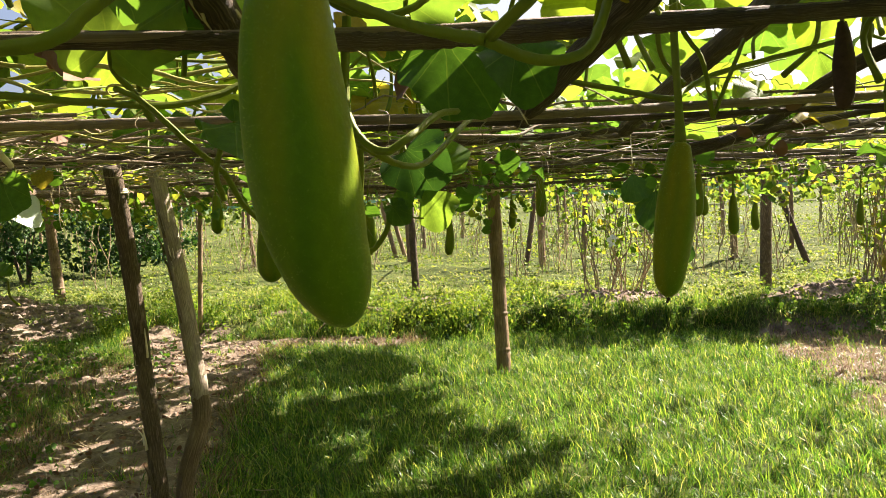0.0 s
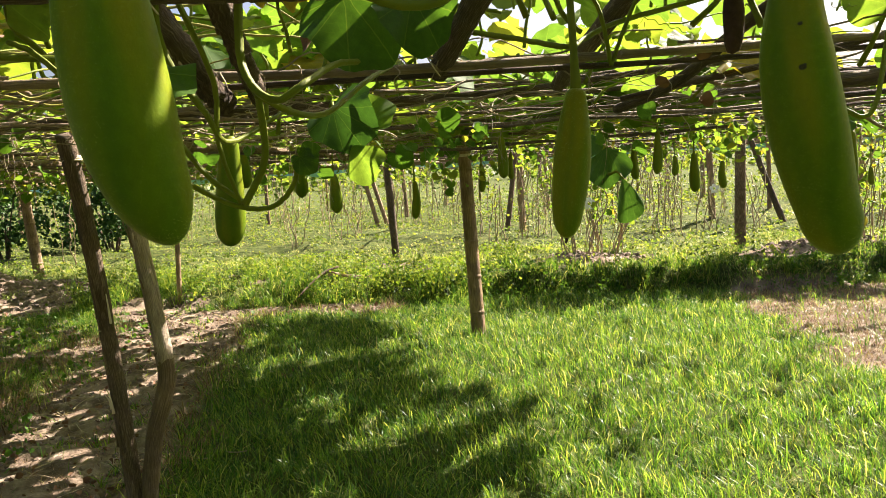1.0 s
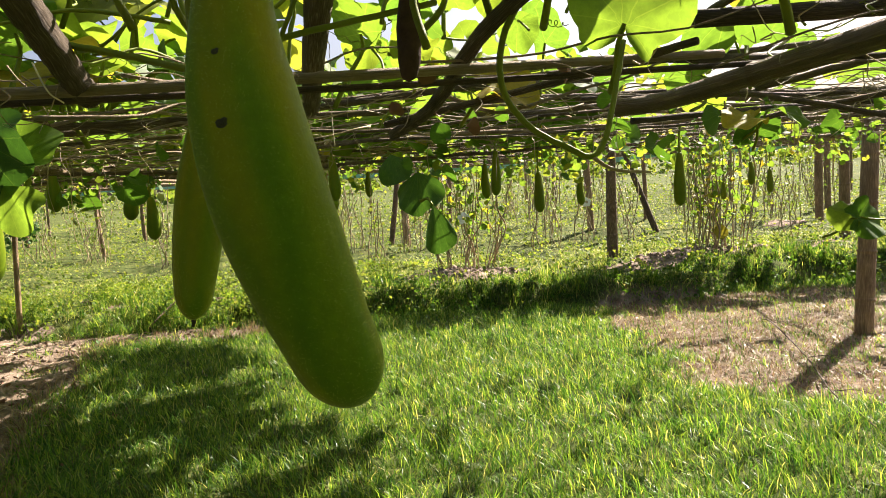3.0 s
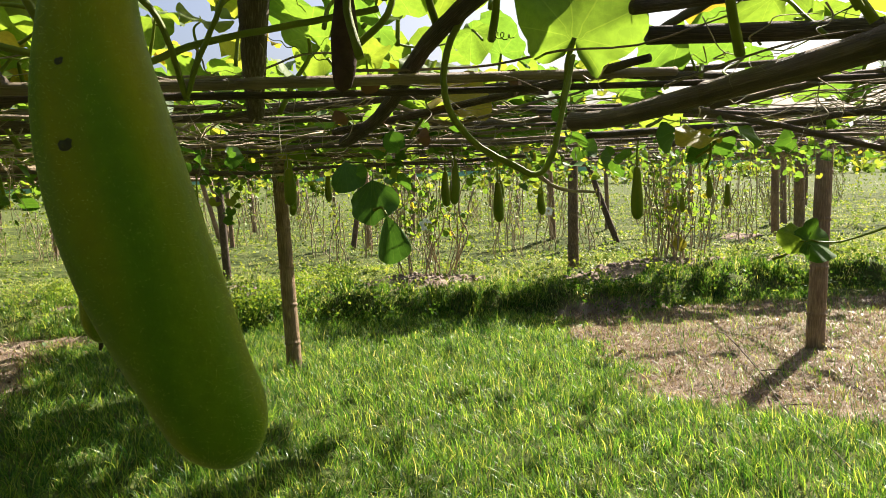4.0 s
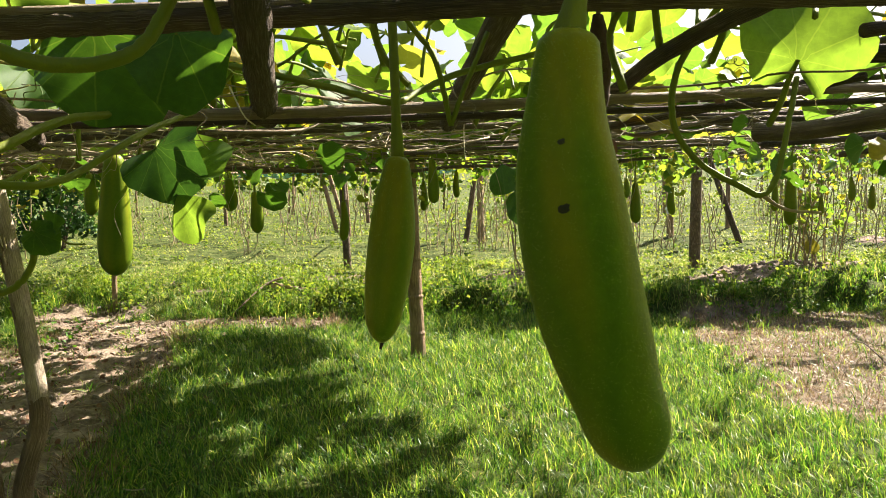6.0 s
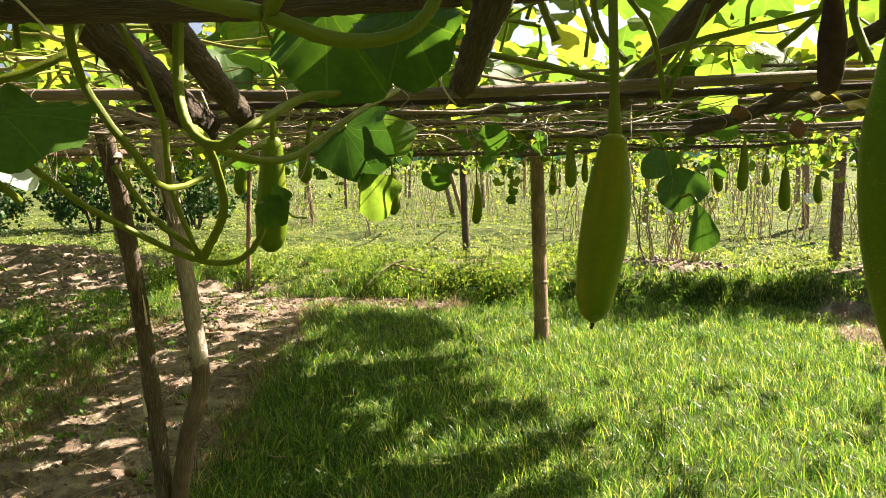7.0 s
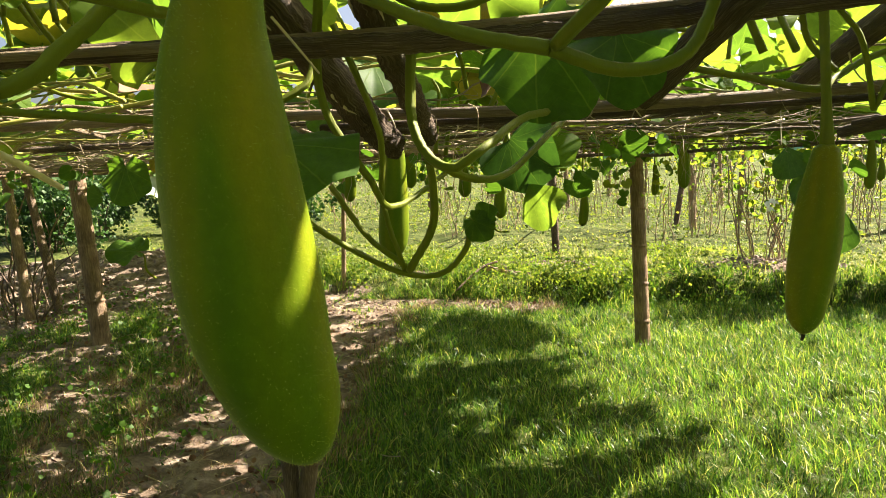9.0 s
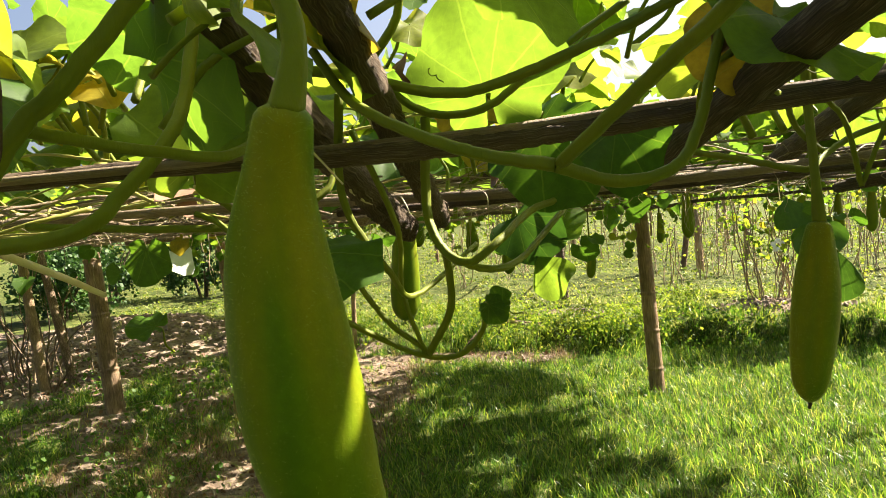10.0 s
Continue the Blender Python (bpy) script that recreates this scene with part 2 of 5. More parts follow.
PALE = plain("pale_sheet", (0.42, 0.50, 0.40), (0.58, 0.62, 0.54), 25, 0.5)
STRAW = plain("pale_straw", (0.46, 0.38, 0.25), (0.70, 0.61, 0.44), 60, 0.7)
NET = plain("green_shade_net", (0.16, 0.40, 0.27), (0.26, 0.52, 0.38), 30, 0.9)

# ---------------------------------------------------------------- mesh helpers
RNG = np.random.default_rng(7)


def mesh_from(name, verts, faces, mats=(), uvs=None, smooth=True, slots=None):
    me = bpy.data.meshes.new(name)
    me.from_pydata([tuple(v) for v in verts], [], [tuple(f) for f in faces])
    for m in mats:
        me.materials.append(m)
    if uvs is not None:
        lay = me.uv_layers.new(name="UVMap")
        idx = np.zeros(len(me.loops), dtype=np.int32)
        me.loops.foreach_get("vertex_index", idx)
        lay.data.foreach_set("uv", np.asarray(uvs, dtype=np.float32)[idx].ravel())
    if smooth:
        me.polygons.foreach_set("use_smooth", np.ones(len(me.polygons), dtype=bool))
    if slots is not None:
        me.polygons.foreach_set("material_index", np.asarray(slots, dtype=np.int32))
    me.update()
    return me


def part(name, me, parent=None, label="", m=None):
    ob = new(name, me)
    if m is not None:
        ob.matrix_basis = m
    if parent is not None:
        ob.parent = parent
    if label:
        ob["label"] = label
    return ob


def smooth_line(pts, steps=8):
    """A smooth line through a few bends."""
    p = [Vector(q) for q in pts]
    p = [p[0] * 2 - p[1]] + p + [p[-1] * 2 - p[-2]]
    out = []
    for k in range(1, len(p) - 2):
        for j in range(steps):
            t = j / steps
            a, b, c, d = p[k - 1], p[k], p[k + 1], p[k + 2]
            out.append(0.5 * (2 * b + (c - a) * t + (2 * a - 5 * b + 4 * c - d) * t * t + (3 * b - a - 3 * c + d) * t ** 3))
    out.append(p[-2])
    return out


def tube(line, radii, sides=8, rough=0.0, seed=0, cap=True, ridge=0.0):
    """Vertices, faces and uv of a tube along a line."""
    rng = np.random.default_rng(seed)
    n = len(line)
    verts, uvs, faces = [], [], []
    side = None
    run = 0.0
    for k, p in enumerate(line):
        d = (line[min(k + 1, n - 1)] - line[max(k - 1, 0)])
        d = d.normalized() if d.length > 1e-9 else Vector((0, 0, 1))
        if side is None:
            side = d.orthogonal().normalized()
        else:
            side = side - d * side.dot(d)
            side = side.normalized() if side.length > 1e-6 else d.orthogonal().normalized()
        up = d.cross(side)
        r = radii(k / (n - 1)) if callable(radii) else radii
        if k:
            run += (p - line[k - 1]).length
        for s in range(sides):
            a = 2 * math.pi * s / sides
            rr = r * (1 + rough * (rng.random() - 0.5) + ridge * math.cos(5 * a))
            verts.append(p + side * (rr * math.cos(a)) + up * (rr * math.sin(a)))
            uvs.append((s / sides, run))
    for k in range(n - 1):
        for s in range(sides):
            a, b = k * sides + s, k * sides + (s + 1) % sides
            faces.append((a, b, b + sides, a + sides))
    if cap:
        faces.append(tuple(range(sides - 1, -1, -1)))
        faces.append(tuple(range((n - 1) * sides, n * sides)))
    return verts, faces, uvs


def joined(pieces):
    verts, faces, uvs = [], [], []
    for v, f, u in pieces:
        o = len(verts)
        verts += v
        uvs += u
        faces += [tuple(i + o for i in q) for q in f]
    return verts, faces, uvs


def smoothstep(a):
    a = np.clip(a, 0, 1)
    return a * a * (3 - 2 * a)


# ---------------------------------------------------------------- ground
def bund_foot(x):
    return 8.95 - 0.24 * smoothstep((x + 0.9) / 1.2) + 0.10 * np.sin(x * 2.9 + 0.6) + 0.05 * np.sin(x * 5.7) + 0.17 * np.sin(x * 1.3) + 0.10 * np.maximum(x - 3, 0) + 0.06 * np.maximum(-x - 3, 0)


def wob(x, y, f, s=0.0):
    return (np.sin(x * f + 1.7 * s) * np.cos(y * f * 1.13 + s) + 0.5 * np.sin(x * f * 2.3 + y * f * 1.7 + 2 * s) + 0.3 * np.sin(y * f * 3.9 - x * f * 3.1 + s)) / 1.8


def ground_z(x, y):
    x, y = np.asarray(x, float), np.asarray(y, float)
    d = y - bund_foot(x)
    steep = smoothstep((x + 0.9) / 1.2)
    rise = (0.20 + 0.10 * steep) * smoothstep(d / (0.80 - 0.42 * steep)) - (0.06 + 0.09 * steep) * smoothstep((d - 0.9) / 2.0)
    rise = rise * (0.82 + 0.24 * wob(x, y, 0.9, 2) + 0.30 * wob(x, 0.4 * y, 2.1, 5) + 0.16 * wob(x, y, 5.2, 3))
    mound = 0.34 * np.exp(-(((x + 8.2) / 1.9) ** 2 + ((y - 9.6) / 2.2) ** 2)) + 0.12 * np.exp(-(((x + 5.6) / 1.2) ** 2 + ((y - 6.8) / 1.5) ** 2))
    bed = 0.07 * np.maximum(0, np.sin(y * 2.1 + 0.3 * np.sin(x))) * smoothstep((y - 13) / 2) * smoothstep((40 - y) / 10)
    heap = 0.10 * np.exp(-(((x - 1.6) / 0.75) ** 2 + ((y - 10.85) / 0.45) ** 2)) + 0.10 * np.exp(-(((x - 5.1) / 0.9) ** 2 + ((y - 10.7) / 0.45) ** 2)) + 0.10 * np.exp(-(((x - 8.4) / 0.5) ** 2 + ((y - 14.6) / 0.5) ** 2))
    near = smoothstep((60 - np.hypot(x, y)) / 30)
    return rise + mound + near * (0.022 * wob(x, y, 1.9) + 0.012 * wob(x, y, 5.1, 1.0)) + bed + heap


def soil_share(x, y):
    """1 on the trodden earth, 0 on turf."""
    x, y = np.asarray(x, float), np.asarray(y, float)
    n = 0.35 * wob(x, y, 2.7, 3.0) + 0.18 * wob(x, y, 7.0, 1.0)
    lane = 1 - smoothstep((np.abs(x + 2.05 + 0.25 * (y - 3) + 0.35 * n) - 0.42 - 0.03 * (y - 3)) / 0.4)
    lane = lane * smoothstep((9.2 - y) / 0.6)
    strip = (1 - smoothstep((np.abs(y - 8.72) - 0.16 + 0.2 * n) / 0.22)) * smoothstep((-0.6 - x) / 0.6) * smoothstep((x + 4.6) / 0.6)
    heap = smoothstep((np.exp(-(((x + 8.0) / 2.6) ** 2 + ((y - 8.8) / 2.6) ** 2)) - 0.30 + 0.35 * n) / 0.2)
    crest = smoothstep((0.62 - np.abs(y - bund_foot(x) - 1.45 + 0.5 * n)) / 0.3) * smoothstep((wob(x, y, 1.1, 5.0) + 0.30 + 0.6 * n) / 0.3)
    left = smoothstep((-2.35 - 0.25 * (y - 3) - x) / 0.4) * smoothstep((8.4 - y) / 0.6) * np.clip(0.55 + 1.1 * wob(x, y, 2.9, 6.0) + 0.5 * wob(x, y, 8.0, 2.0), 0, 1)
    dug = sum(np.exp(-(((x - a) / p) ** 2 + ((y - b) / q) ** 2)) for a, b, p, q in ((1.6, 10.85, 1.0, 0.5), (5.1, 10.7, 1.3, 0.5), (8.4, 14.6, 0.7, 0.5), (-4.3, 9.2, 0.75, 0.65), (3.7, 8.62, 0.9, 0.12), (-1.4, 11.2, 0.8, 0.4)))
    dug = smoothstep((dug - 0.35 + 0.5 * n) / 0.3)
    return np.clip(np.maximum.reduce([lane, strip, heap, crest * 0.95, dug, 0.9 * left]), 0, 1)


def dry_share(x, y):
    x, y = np.asarray(x, float), np.asarray(y, float)
    n = 0.6 * wob(x, y, 2.1, 4.0) + 0.5 * wob(x, y, 6.0, 2.0) + 0.4 * wob(x, y, 14.0, 5.0)
    edge_x = 2.62 + 0.4 * n
    edge_y = 5.35 - 0.55 * (x - 2.6) + 0.25 * n
    d = smoothstep((x - edge_x) / 0.3) * smoothstep((y - np.maximum(edge_y, 3.4)) / 0.3) * smoothstep((9.05 - y) / 0.4)
    return d


def axis(lo, hi, near_lo, near_hi, fine, growth):
    a = list(np.arange(near_lo, near_hi, fine))
    s, v = fine, near_hi
    while v < hi:
        a.append(v)
        s *= growth
        v += s
    a.append(hi)
    s, v = fine, near_lo - fine
    front = []
    while v > lo:
        front.append(v)
        s *= growth
        v -= s
    front.append(lo)
    return np.array(front[::-1] + a)


def build_ground():
    xs = axis(-1500, 1500, -11, 11, 0.09, 1.22)
    ys = axis(-1500, 1500, 1.0, 16, 0.09, 1.22)
    X, Y = np.meshgrid(xs, ys)
    Z = ground_z(X, Y)
    soil = soil_share(X, Y)
    Z = Z + soil * (0.034 * wob(X, Y, 19, 1) + 0.020 * wob(X, Y, 8, 3) + 0.012 * np.sin(Y * 11 + 3 * np.sin(X * 3))) * (np.hypot(X, Y) < 30)
    V = np.stack([X, Y, Z], -1).reshape(-1, 3)
    nx, ny = len(xs), len(ys)
    i = np.arange(nx * ny).reshape(ny, nx)
    F = np.stack([i[:-1, :-1], i[:-1, 1:], i[1:, 1:], i[1:, :-1]], -1).reshape(-1, 4)
    me = mesh_from("ground", V.tolist(), F.tolist(), [GROUND])
    at = me.attributes.new("turf", "FLOAT", "POINT")
    turf = (1 - soil) * (1 - 0.64 * dry_share(X, Y))
    at.data.foreach_set("value", turf.ravel().astype(np.float32))
    return tagged(part("ground", me), "uneven farm ground of turf and bare brown earth", "ground", kind="structure")


build_ground()


# ---------------------------------------------------------------- grass
def blades(name, x, y, height, width, mat, label, category, lean=0.5, sweep=0.0):
    """Arched blades, each a tapered strip; sweep: how far neighbours bend the same way."""
    n = len(x)
    z = ground_z(x, y)
    a = RNG.uniform(0, 2 * np.pi, n)
    b = RNG.uniform(0, 2 * np.pi, n) * (1 - sweep) + sweep * 6.0 * wob(x, y, 2.3, 1.3)
    l = RNG.uniform(0.15, 1.0, n) * lean * height
    top = height * np.clip(1.08 - 0.5 * (l / height), 0.28, 1)
    V = np.empty((n, 7, 3), np.float32)
    for k, (s_, w_) in enumerate(((0.0, 1.0), (0.45, 0.95), (0.78, 0.62))):
        cx, cy = np.cos(a) * width / 2 * w_, np.sin(a) * width / 2 * w_
        px, py = x + np.cos(b) * l * s_ ** 1.8, y + np.sin(b) * l * s_ ** 1.8
        pz = z - 0.01 + (top + 0.01) * (1.25 * s_ - 0.25 * s_ ** 2.5 if k else 0)
        V[:, 2 * k] = np.stack([px - cx, py - cy, pz], 1)
        V[:, 2 * k + 1] = np.stack([px + cx, py + cy, pz], 1)
    V[:, 6] = np.stack([x + np.cos(b) * l, y + np.sin(b) * l, z + top], 1)
    base = np.arange(n, dtype=np.int32)[:, None] * 7
    loops = (base + np.array([[0, 1, 3, 2, 2, 3, 5, 4, 4, 5, 6]], np.int32)).ravel()
    starts = (np.arange(n, dtype=np.int32)[:, None] * 11 + np.array([[0, 4, 8]], np.int32)).ravel()
    me = bpy.data.meshes.new(name)
    me.vertices.add(n * 7)
    me.vertices.foreach_set("co", V.ravel())
    me.loops.add(n * 11)
    me.loops.foreach_set("vertex_index", loops)
    me.polygons.add(n * 3)
    me.polygons.foreach_set("loop_start", starts)
    me.update(calc_edges=True)
    me.materials.append(mat)
    return tagged(part(name, me), label, category, kind="stuff")


def scatter(n, x0, x1, y0, y1, power=1.0):
    x = RNG.uniform(x0, x1, n)
    y = y0 + (y1 - y0) * RNG.random(n) ** power
    return x, y


def keep(x, y, chance):
    k = RNG.random(len(x)) < chance
    return x[k], y[k]


def thatch(x, y):
    """How thick and tall the turf grows, tuft by tuft."""
    return np.clip(0.55 + 0.45 * wob(x, y, 17.0, 2) + 0.35 * wob(x, y, 5.3, 7), 0.05, 1.15)


x, y = scatter(370000, -6.5, 6.5, 2.4, 9.2, 1.15)
x, y = keep(x, y, (1 - 0.95 * soil_share(x, y)) ** 1.5 * (1 - 0.90 * dry_share(x, y)) * (np.abs(x) < 2.0 + 0.9 * y) * (0.25 + 0.75 * thatch(x, y)))
blades("lawn_grass", x, y, RNG.uniform(0.045, 0.15, len(x)) * (0.55 + 0.55 * thatch(x, y)), RNG.uniform(0.003, 0.0070, len(x)), GRASS, "lush short green grass below the trellis", "grass", 1.35, 0.3)
x, y = scatter(150000, 2.0, 8.5, 3.0, 9.4)
x, y = keep(x, y, dry_share(x, y))
blades("dry_grass_patch", x, y, RNG.uniform(0.015, 0.06, len(x)) * (1 + 0.5 * wob(x, y, 7, 3)), RNG.uniform(0.003, 0.008, len(x)), DRYGRASS, "dry brown mown grass patch", "grass", 2.6)


def tufts(n, x0, x1, y_of, chance, spread, per):
    """Blades gathered in tufts."""
    cx = RNG.uniform(x0, x1, n)
    cy = y_of(cx)
    cx, cy = keep(cx, cy, chance(cx, cy))
    k = RNG.integers(per // 2, per, len(cx))
    return np.repeat(cx, k) + RNG.normal(0, spread, k.sum()), np.repeat(cy, k) + RNG.normal(0, spread, k.sum()), np.repeat(RNG.uniform(0.5, 1.25, len(cx)), k)


x, y, g = tufts(3600, -9, 12, lambda c: bund_foot(c) + RNG.uniform(0.15, 4.2, len(c)), lambda a, b: (1 - 0.97 * soil_share(a, b)) * np.clip(0.5 + 0.75 * wob(a, b, 2.2, 6), 0.08, 1), 0.055, 44)
blades("bund_grass", x, y, RNG.uniform(0.03, 0.13, len(x)) * g, RNG.uniform(0.005, 0.010, len(x)), FIELDGRASS, "uneven tufts of grass along the earth bund", "grass", 1.5)
x, y, g = tufts(1500, -1.0, 11, lambda c: bund_foot(c) + RNG.uniform(-0.16, 0.42, len(c)), lambda a, b: (1 - 0.9 * soil_share(a, b)) * np.clip(0.32 + 0.9 * wob(a, b, 1.9, 7), 0.04, 1), 0.055, 40)
blades("bund_face_grass", x, y, RNG.uniform(0.025, 0.085, len(x)) * g, RNG.uniform(0.004, 0.009, len(x)), GRASS, "long dark grass hanging over the steep face of the bund", "grass", 1.2)
x, y, g = tufts(620, -6.5, 11, lambda c: bund_foot(c) + RNG.uniform(0.10, 1.3, len(c)), lambda a, b: (1 - soil_share(a, b)) * np.clip(0.5 + 0.8 * wob(a, b, 1.5, 3), 0.1, 1), 0.05, 46)
blades("bund_crest_grass", x, y, RNG.uniform(0.07, 0.21, len(x)) * g, RNG.uniform(0.005, 0.009, len(x)), GRASS, "tall grass tufts on the crest of the bund", "grass", 0.9)
x, y, g = tufts(900, -5.2, 0.8, lambda c: bund_foot(c) + RNG.uniform(0.05, 1.9, len(c)), lambda a, b: (1 - 0.9 * soil_share(a, b)) * np.clip(0.4 + 0.9 * wob(a, b, 1.6, 11), 0.05, 1), 0.05, 50)
blades("bank_grass", x, y, RNG.uniform(0.08, 0.27, len(x)) * g, RNG.uniform(0.004, 0.009, len(x)), GRASS, "tall fresh grass on the low side of the bund", "grass", 1.1)
x, y, g = tufts(700, 1.9, 7.5, lambda c: RNG.uniform(3.4, 8.9, len(c)), lambda a, b: 1.0 * (np.abs(dry_share(a, b) - 0.5) < 0.45) + 0.12 * (dry_share(a, b) > 0.9), 0.05, 40)
blades("patch_edge_grass", x, y, RNG.uniform(0.03, 0.10, len(x)) * g, RNG.uniform(0.003, 0.007, len(x)), GRASS, "green tufts growing into the dry patch", "grass", 1.4)
x, y, g = tufts(1500, -4.4, -0.9, lambda c: RNG.uniform(2.6, 9.0, len(c)), lambda a, b: 1.0 * (np.abs(soil_share(a, b) - 0.45) < 0.4), 0.045, 34)
blades("path_fringe", x, y, RNG.uniform(0.05, 0.17, len(x)) * g, RNG.uniform(0.003, 0.007, len(x)), DRYGRASS, "dry and green grass straggling over the edges of the earth path", "grass", 1.6)
x, y, g = tufts(19000, -24, 26, lambda c: 12.0 + 32 * RNG.random(len(c)) ** 1.5, lambda a, b: np.clip(0.55 + 0.6 * wob(a, b, 0.9, 8), 0.12, 1) * (np.abs(a) < 2 + 0.75 * b) * (1 - soil_share(a, b)), 0.09, 34)
blades("field_grass", x, y, RNG.uniform(0.02, 0.085, len(x)) * g, RNG.uniform(0.006, 0.014, len(x)), FIELDGRASS, "sunlit grass of the field beyond the bund", "grass", 2.0)
x, y, g = tufts(420, -4.6, -0.6, lambda c: RNG.uniform(2.8, 9.2, len(c)), lambda a, b: 0.25 + 0.5 * (np.abs(soil_share(a, b) - 0.5) < 0.35), 0.03, 30)
blades("path_edge_grass", x, y, RNG.uniform(0.03, 0.12, len(x)) * g, RNG.uniform(0.004, 0.009, len(x)), GRASS, "ragged grass tufts along the earth path", "grass", 1.4)
x, y = scatter(30000, -6.0, -1.0, 2.6, 9.0)
x, y = keep(x, y, soil_share(x, y))
blades("straw_litter", x, y, RNG.uniform(0.008, 0.04, len(x)), RNG.uniform(0.003, 0.006, len(x)), DRYGRASS, "dry straw and sparse stubble on the earth path", "litter", 3.4)

# ---------------------------------------------------------------- trellis
trellis = tagged(new("trellis"), "flat overhead trellis of weathered bamboo and branch poles", "trellis")


def rod(name, pts, r0, r1, mat, label="", knots=0.0, sides=10, rough=0.08, seed=1, parent=trellis, steps=8, bend=0.0, ridge=0.0):
    line = smooth_line(pts, steps) if len(pts) > 2 or steps > 1 else [Vector(p) for p in pts]
    rng = np.random.default_rng(seed)
    if bend:
        line = [p + Vector(((rng.random() - 0.5) * bend, (rng.random() - 0.5) * bend, (rng.random() - 0.5) * bend)) for p in line]
    if knots:
        # a joint every so often: the tube swells for a moment
        fine, total = [], sum((b - a).length for a, b in zip(line, line[1:]))
        for a, b in zip(line, line[1:]):
            k = max(1, int((b - a).length / 0.012))
            fine += [a.lerp(b, j / k) for j in range(k)]
        fine.append(line[-1])
        def radius(t):
            d = (t * total) % knots
            d = min(d, knots - d)
            return (r0 + (r1 - r0) * t) * (1 + 0.16 * math.exp(-(d / 0.008) ** 2) - 0.05 * math.exp(-((d - 0.02) / 0.012) ** 2))
        v, f, u = tube(fine, radius, sides, rough * 0.3, seed)
    else:
        v, f, u = tube(line, lambda t: r0 + (r1 - r0) * t, sides, rough, seed, True, ridge)
    return part(name, mesh_from(name, v, f, [mat], u), parent, label)


def post(x, y, x1, y1, top, r, mat=POST, knots=0.34, label="brown bamboo post with ring joints", seed=1):
    z = float(ground_z(x, y)) - 0.12
    mid = ((x + x1) / 2 + 0.012 * math.sin(seed * 3.1), (y + y1) / 2, (z + top) / 2)
    return rod("post", [(x, y, z), mid, (x1, y1, top)], r * 1.06, r * 0.92, mat, label, knots, 14, 0.06, seed)


post(0.072, 7.08, 0.02, 7.19, 1.86, 0.066, seed=2)
post(4.66, 6.50, 4.80, 6.58, 1.86, 0.074, POST, 0.42, "thick pale brown bamboo post", seed=3)
post(3.92, 11.50, 3.97, 11.55, 1.90, 0.082, DARKWOOD, 0.5, "dark brown bamboo post beside an earth heap", seed=4)
post(-1.47, 12.5, -1.52, 12.5, 1.90, 0.062, DARKWOOD, 0.0, "thin dark wooden post", seed=5)
post(-7.45, 11.9, -7.58, 11.9, 1.90, 0.085, seed=6)
post(-5.05, 6.15, -5.22, 6.2, 1.86, 0.085, POST, 0.55, "thick brown bamboo post with peeling bark", seed=7)
post(-6.75, 6.95, -6.95, 7.0, 1.86, 0.055, BAMBOO, 0.0, "grey wooden post on an earth mound", seed=8)
post(-6.60, 7.25, -7.0, 7.3, 1.86, 0.050, DARKWOOD, 0.0, "grey wooden post on an earth mound", seed=9)
post(-4.0, 9.55, -3.9, 9.6, 1.86, 0.032, BAMBOO, 0.0, "thin bamboo stake", seed=10)
post(0.45, 16.9, 0.75, 17.0, 1.90, 0.06, DARKWOOD, 0.0, "dark leaning wooden prop", seed=11)
post(0.82, 16.6, 0.82, 16.6, 1.90, 0.075, seed=12)
post(-3.05, 20.5, -3.5, 20.5, 1.90, 0.06, seed=13)
post(-2.8, 20.6, -3.3, 20.6, 1.90, 0.06, seed=14)
post(4.75, 15.9, 4.7, 15.9, 1.90, 0.07, seed=15)
post(5.9, 15.0, 5.3, 15.2, 1.86, 0.06, DARKWOOD, 0.0, "dark leaning wooden prop", seed=16)
post(7.95, 12.05, 7.98, 12.1, 1.90, 0.085, seed=17)
post(9.2, 14.9, 9.2, 14.9, 1.90, 0.08, seed=18)
for k in range(22):
    px, py = -16 + 4.6 * (k % 8) + RNG.uniform(-0.6, 0.6), 18.5 + 5.5 * (k // 8) + RNG.uniform(-0.7, 0.7)
    post(px, py, px + RNG.uniform(-0.15, 0.15), py, 1.92, RNG.uniform(0.05, 0.075), seed=30 + k)

# the two crossing props beside the earth path
rod("prop", [(-1.36, 2.94, 1.825), (-1.40, 3.09, 1.46), (-1.435, 3.22, 0.97), (-1.420, 3.25, 0.5), (-1.405, 3.26, -0.1)], 0.034, 0.038, DARKWOOD, "rough dark prop with peeling bark", 0, 12, 0.16, 5)
rod("prop", [(-1.39, 3.35, 1.825), (-1.37, 3.34, 1.76), (-1.29, 3.31, 1.36), (-1.225, 3.285, 0.93), (-1.215, 3.28, 0.80)], 0.034, 0.040, PROPWOOD, "pale weathered prop, sunlit along one side", 0, 12, 0.10, 6)
rod("prop", [(-1.222, 3.284, 0.86), (-1.213, 3.275, 0.72), (-1.295, 3.25, 0.42), (-1.39, 3.27, -0.1)], 0.040, 0.038, BAMBOO, "rough dark lower branch of the prop", 0, 12, 0.16, 7)

